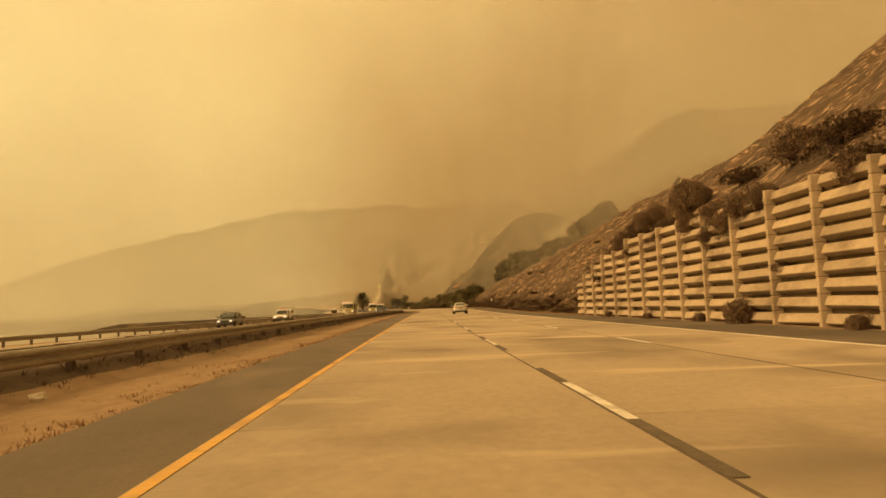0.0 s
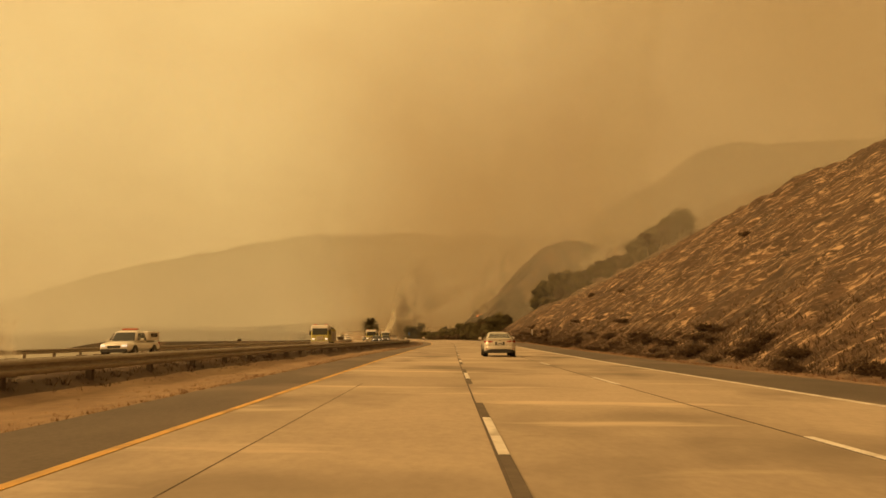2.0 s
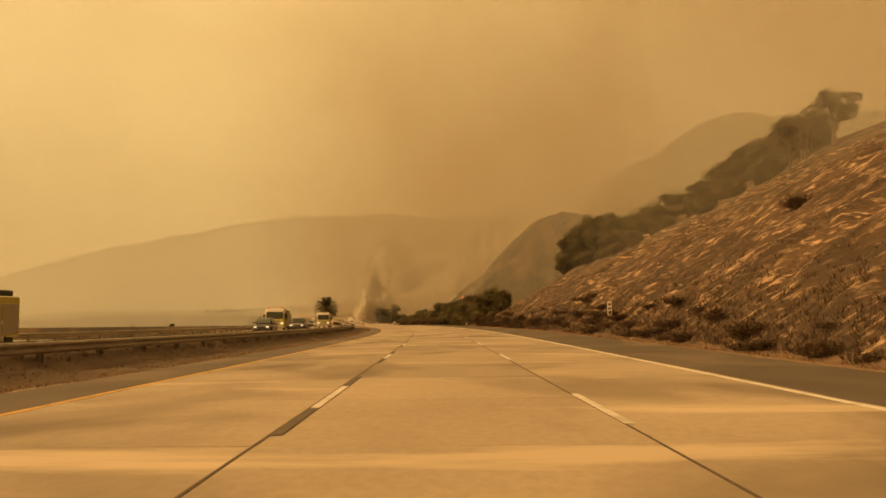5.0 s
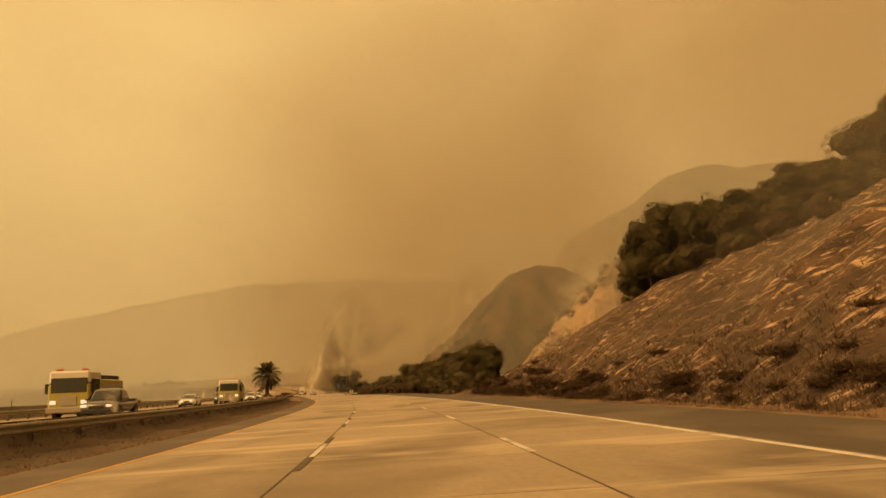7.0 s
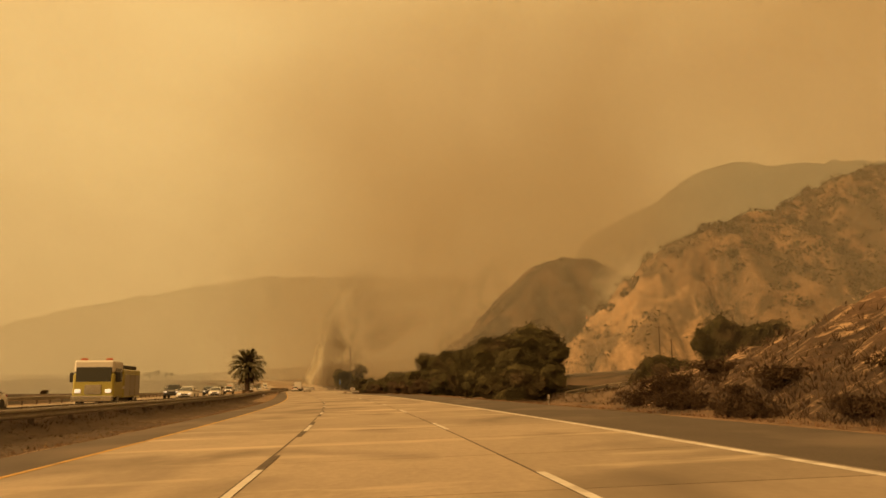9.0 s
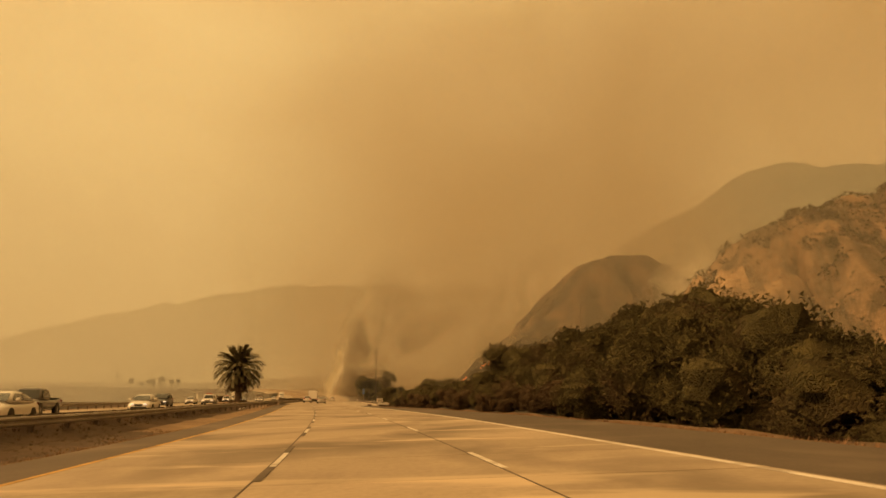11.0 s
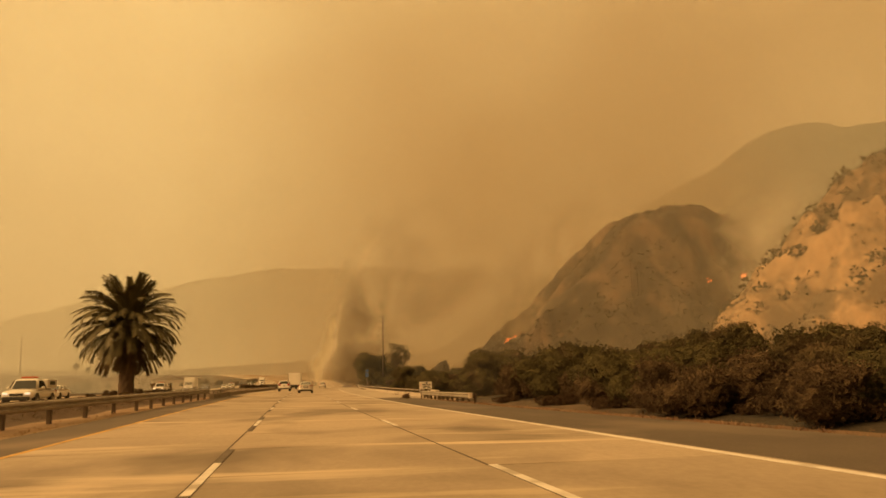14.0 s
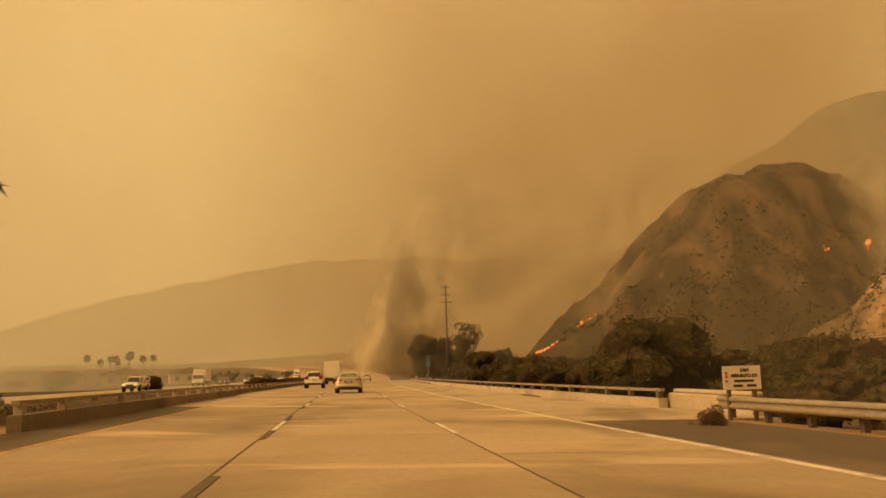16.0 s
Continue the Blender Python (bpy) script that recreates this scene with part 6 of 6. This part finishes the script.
def pickup(label, paint, lit=True, camper=False, bar=False):
    st = [(-2.75, 0.88, 0.52, 1.10), (-2.68, 0.95, 0.46, 1.14), (-0.6, 0.97, 0.42, 1.12), (1.0, 0.97, 0.42, 1.12), (1.5, 0.96, 0.42, 1.10), (2.5, 0.92, 0.46, 1.04), (2.72, 0.82, 0.54, 0.92)]
    t = car("pickup_truck", label, "truck", paint, (5.5, 1.96), st, (-0.55, -0.35, 0.75, 1.35), (1.10, 1.72), 0.72, (-1.62, 1.72), 0.40, (0.3,), lit, (0.82, 1.05), 0.16)
    if camper:
        lump("utility_box", PAINT[paint], t, -0.93, 0.93, -2.65, -0.6, 1.12, 1.72, 0.05)
        lump("box_window", M_GLASS, t, -0.95, 0.95, -2.2, -1.0, 1.34, 1.6, 0.02)
    else:
        lump("load_bed", M_TRIM, t, -0.8, 0.8, -2.6, -0.7, 1.10, 1.15, 0.01)
    if bar:
        lump("light_bar", M_AMBER, t, -0.5, 0.5, 0.0, 0.25, 1.80, 1.90, 0.02)
    return t


def fire_engine(label, paint):
    t = empty("fire_engine", label, "fire engine", "freeway traffic")
    P, WH = PAINT[paint], PAINT["white"]
    lump("cab", P, t, -1.22, 1.22, 1.3, 3.7, 0.62, 2.15, 0.10)
    lump("cab_roof", WH, t, -1.20, 1.20, 1.3, 3.62, 2.16, 2.95, 0.12)
    lump("windscreen", M_GLASS, t, -1.05, 1.05, 3.55, 3.72, 1.62, 2.52, 0.03)
    for sx in (-1, 1):
        lump("side_window", M_GLASS, t, sx * 1.20, sx * 1.235, 1.7, 3.3, 1.65, 2.45, 0.015)
        lump("headlamp", M_HEAD, t, sx * 0.72, sx * 1.08, 3.66, 3.76, 0.95, 1.18, 0.03)
        lump("wing_mirror", M_TRIM, t, sx * 1.25, sx * 1.5, 3.3, 3.4, 1.6, 2.2, 0.03)
        for k in range(3):
            lump("locker_shutter", M_RIM, t, sx * 1.225, sx * 1.245, -3.5 + k * 1.5, -2.15 + k * 1.5, 0.75, 2.1, 0.01)
    lump("grille", M_CHROME, t, -0.5, 0.5, 3.66, 3.75, 0.85, 1.45, 0.03)
    lump("bumper", M_CHROME, t, -1.22, 1.22, 3.62, 4.0, 0.45, 0.78, 0.05)
    lump("pump_body", P, t, -1.22, 1.22, -3.7, 1.22, 0.62, 2.45, 0.06)
    lump("stripe", WH, t, -1.235, 1.235, -3.68, 1.2, 1.18, 1.36, 0.0)
    lump("hose_bed", M_TRIM, t, -1.0, 1.0, -3.5, 1.0, 2.45, 2.72, 0.05)
    lump("ladder", M_RIM, t, 0.7, 1.1, -3.6, 0.6, 2.55, 2.9, 0.02)
    for sx in (-1, 1):
        lump("beacon", M_AMBER, t, sx * 0.55, sx * 0.95, 2.95, 3.15, 2.95, 3.09, 0.03)
    lump("chassis", M_TRIM, t, -1.0, 1.0, -3.6, 3.5, 0.4, 0.64, 0.02)
    for y in (-2.1, 2.5):
        for x in (-1.05, 1.05):
            wheel(t, x, y, 0.5, 0.3)
    return t


def box_truck(label, lit=False, cargo="white"):
    t = empty("box_truck", label, "truck", "freeway traffic")
    WH = PAINT["white"]
    lump("cargo_box", PAINT[cargo], t, -1.22, 1.22, -3.6, 1.6, 0.95, 3.3, 0.04)
    for sx in (-1, 1):
        lump("box_corner", M_RIM, t, sx * 1.17, sx * 1.24, -3.63, -3.55, 0.95, 3.3, 0.01)
        lump("tail_lamp", M_TAIL, t, sx * 0.85, sx * 1.1, -3.66, -3.58, 0.72, 0.86, 0.01)
        lump("headlamp", M_HEAD if lit else M_CHROME, t, sx * 0.62, sx * 0.95, 3.35, 3.42, 0.8, 1.0, 0.02)
        lump("side_window", M_GLASS, t, sx * 1.03, sx * 1.06, 1.9, 2.9, 1.45, 2.05, 0.01)
    lump("rear_door", WH, t, -1.1, 1.1, -3.64, -3.605, 1.05, 3.2, 0.01)
    lump("cab", WH, t, -1.05, 1.05, 1.7, 3.0, 0.6, 2.3, 0.12)
    lump("bonnet", WH, t, -1.0, 1.0, 2.9, 3.4, 0.6, 1.35, 0.1)
    lump("windscreen", M_GLASS, t, -0.92, 0.92, 2.9, 3.03, 1.42, 2.1, 0.03)
    lump("chassis", M_TRIM, t, -0.9, 0.9, -3.5, 3.3, 0.45, 0.95, 0.02)
    for y in (-2.3, 2.5):
        for x in (-0.98, 0.98):
            wheel(t, x, y, 0.42, 0.28)
    return t


FLEET = {
    "sedan": lambda: sedan("champagne silver mid-size sedan driving ahead", "silver"),
    "suv_white": lambda: suv("white compact SUV ahead in the fast lane", "white"),
    "truck": lambda: box_truck("white box truck ahead in the fast lane"),
    "o_suv_dark": lambda: suv("dark oncoming SUV with headlights on", "dark", True),
    "o_suv_grey": lambda: suv("grey oncoming SUV with headlights on", "grey", True),
    "o_car_white": lambda: sedan("white oncoming sedan with headlights on", "white", True),
    "o_car_dark": lambda: sedan("dark oncoming sedan with headlights on", "dark", True),
    "o_util": lambda: pickup("white oncoming utility pickup with camper shell", "white", True, True, True),
    "o_pick": lambda: pickup("dark grey oncoming pickup truck", "grey", True),
    "o_engine": lambda: fire_engine("lime-yellow fire engine with white cab roof, oncoming", "lime"),
    "o_engine_w": lambda: fire_engine("pale fire engine with headlights on, oncoming", "white"),
    "o_truck": lambda: box_truck("white oncoming box truck with headlights on", True),
}
BUILT = {}


def drive(kind, s, lat, oncoming=False):
    if oncoming:
        lat += far_out(s)
    m = stand(s, lat, 0.004 if not oncoming else -0.016, 180 if oncoming else 0)
    if kind in BUILT:
        return copy_thing(BUILT[kind], m)
    BUILT[kind] = FLEET[kind]()
    BUILT[kind].matrix_basis = m
    return BUILT[kind]


drive("sedan", 109.0, 6.1)
drive("sedan", 489.0, 5.35)["label"] = "champagne silver sedan further along the middle lane"
drive("suv_white", 514, 1.75)
drive("truck", 556, 1.85)
drive("o_suv_dark", 575, 1.9)["label"] = "dark SUV ahead in the fast lane"
drive("suv_white", 640, 5.4)["label"] = "pale SUV far ahead in the middle lane"
drive("o_car_dark", 606, 1.8)["label"] = "dark sedan far ahead in the fast lane"
for kind, s, lat in (("o_suv_dark", 86, -14.2), ("o_util", 112, -14.0), ("o_engine", 178, -13.4), ("o_suv_dark", 228, -11.0), ("o_engine", 254, -13.4), ("o_pick", 247, -10.0), ("o_car_white", 292, -13.4), ("o_engine", 306, -10.4),
                     ("o_suv_grey", 324, -13.4), ("o_car_white", 341, -10.2), ("o_pick", 356, -13.6), ("o_car_white", 372, -10), ("o_suv_dark", 402, -13.5), ("o_util", 438, -10.6), ("o_car_white", 470, -13.6), ("o_util", 530, -11.4),
                     ("o_truck", 600, -13.4), ("o_car_white", 640, -10.2), ("o_suv_dark", 626, -13.5), ("o_car_white", 650, -10), ("o_util", 676, -13), ("o_car_white", 705, -10), ("o_suv_grey", 735, -13), ("o_car_white", 760, -10.5), ("o_truck", 800, -13)):
    drive(kind, s, lat, True)


# ---------------------------------------------------------------- fire on the hill
M_FLAME = bpy.data.materials.new("flame")
M_FLAME.use_nodes = True
fb = M_FLAME.node_tree.nodes["Principled BSDF"]
fb.inputs["Base Color"].default_value = (0.9, 0.25, 0.04, 1)
fb.inputs["Emission Color"].default_value = (1.0, 0.22, 0.04, 1)
fb.inputs["Emission Strength"].default_value = 2.0


def flames(hill_ob, a, b, count, size, seed):
    """Tongues of fire along a line of brush, resting on the hillside."""
    rng = random.Random(seed)
    bm = bmesh.new()
    for i in range(count):
        t = i / max(1, count - 1)
        x, y = a[0] + (b[0] - a[0]) * t + rng.uniform(-1, 1), a[1] + (b[1] - a[1]) * t + rng.uniform(-1, 1)
        hit, p, *_ = hill_ob.ray_cast(Vector((x, y, 400)), Vector((0, 0, -1)))
        if not hit:
            continue
        h = size * rng.uniform(0.5, 1.4)
        r = h * 0.19
        q = p + Vector((0, 0, -0.3))
        tip = q + Vector((rng.uniform(0, 0.5) * h, 0, h))
        mid = q.lerp(tip, 0.45) + Vector((rng.uniform(-0.2, 0.1) * h, 0, 0))
        rod(bm, q, mid, r, r * 0.75, 6)
        rod(bm, mid, tip, r * 0.75, r * 0.05, 6)
    ob = part("flames", bm, M_FLAME)
    return tagged(ob, "line of orange flames creeping up the hillside brush", "fire", "hillside fires", kind="stuff")


flames(FIREHILL, (9, 711), (21, 712), 80, 0.85, 1)
flames(FIREHILL, (28, 712), (34, 713), 24, 0.9, 2)
flames(SHOULDER, (79, 778), (86, 779), 24, 1.3, 3)
flames(FIREHILL, (116.2, 688), (116.9, 690), 5, 1.5, 4)
flames(FIREHILL, (103, 690), (104, 690), 6, 0.7, 5)


# ---------------------------------------------------------------- lane marks and slabs
def marks():
    bm = bmesh.new()
    box(bm, -0.055, 0.055, -1.83, 1.83, -0.001, 0.005)
    dash = mesh_of(bm, "lane_dash", M_WHITE)
    bm = bmesh.new()
    box(bm, -0.055, 0.055, -1.3, 1.3, -0.001, 0.004)
    dark = mesh_of(bm, "contrast_dash", M_BLACKMARK)
    for lat, phase in ((LANE1, 9.55), (LANE2, 7.7)):
        for i in range(-3, 44):
            s = phase + i * 14.63
            for name, mesh, off in (("lane_dash", dash, 0.0), ("contrast_dash", dark, 3.16), ("contrast_dash", dark, -3.16)):
                if lat > 5 and name == "contrast_dash":
                    continue
                p, q = pave(s + off - 1, lat, 0.006), pave(s + off + 1, lat, 0.006)
                d = q - p
                bank = radians(float(np.interp(s, BANK_S, BANK_A)))
                shared(name, mesh, road, Matrix.LocRotScale((p + q) / 2, Euler((math.atan2(d.z, 2), -bank, math.atan2(-d.x, d.y))), None))


def slabs():
    """Concrete slabs, three lanes wide, with open joints; the far ones joined."""
    length = 4.6
    lanes = ((-0.08, SEAM1), (SEAM1, SEAM2), (SEAM2, 11.0))
    meshes = []
    for a, b in lanes:
        bm = bmesh.new()
        box(bm, -(b - a) / 2 + 0.005, (b - a) / 2 - 0.005, -length / 2 + 0.003, length / 2 - 0.003, -0.12, 0.0)
        meshes.append(mesh_of(bm, "slab", M_CONCRETE))
    for i in range(100):
        s = -8 + i * length
        for (a, b), me in zip(lanes, meshes):
            c = (a + b) / 2
            p, q, r = pave(s - 2, c), pave(s + 2, c), pave(s, c)
            d = q - p
            bank = radians(float(np.interp(s, BANK_S, BANK_A)))
            shared("slab", me, road, Matrix.LocRotScale(r, Euler((math.atan2(d.z, 4), -bank, math.atan2(-d.x, d.y))), None))
    verts, faces = [], []
    for s in steps(-200, -14.9, 4.6)[:-1] + steps(449.7, ROAD_END - 4, 4.6):
        for a, b in lanes:
            k = len(verts)
            verts += [pave(s + 0.01, a + 0.006), pave(s + 0.01, b - 0.006), pave(s + 4.59, b - 0.006), pave(s + 4.59, a + 0.006)]
            faces.append((k, k + 1, k + 2, k + 3))
    rest = sheet("far_slabs", verts, faces, M_CONCRETE, road)
    rest["kind"] = "stuff"


slabs()
marks()
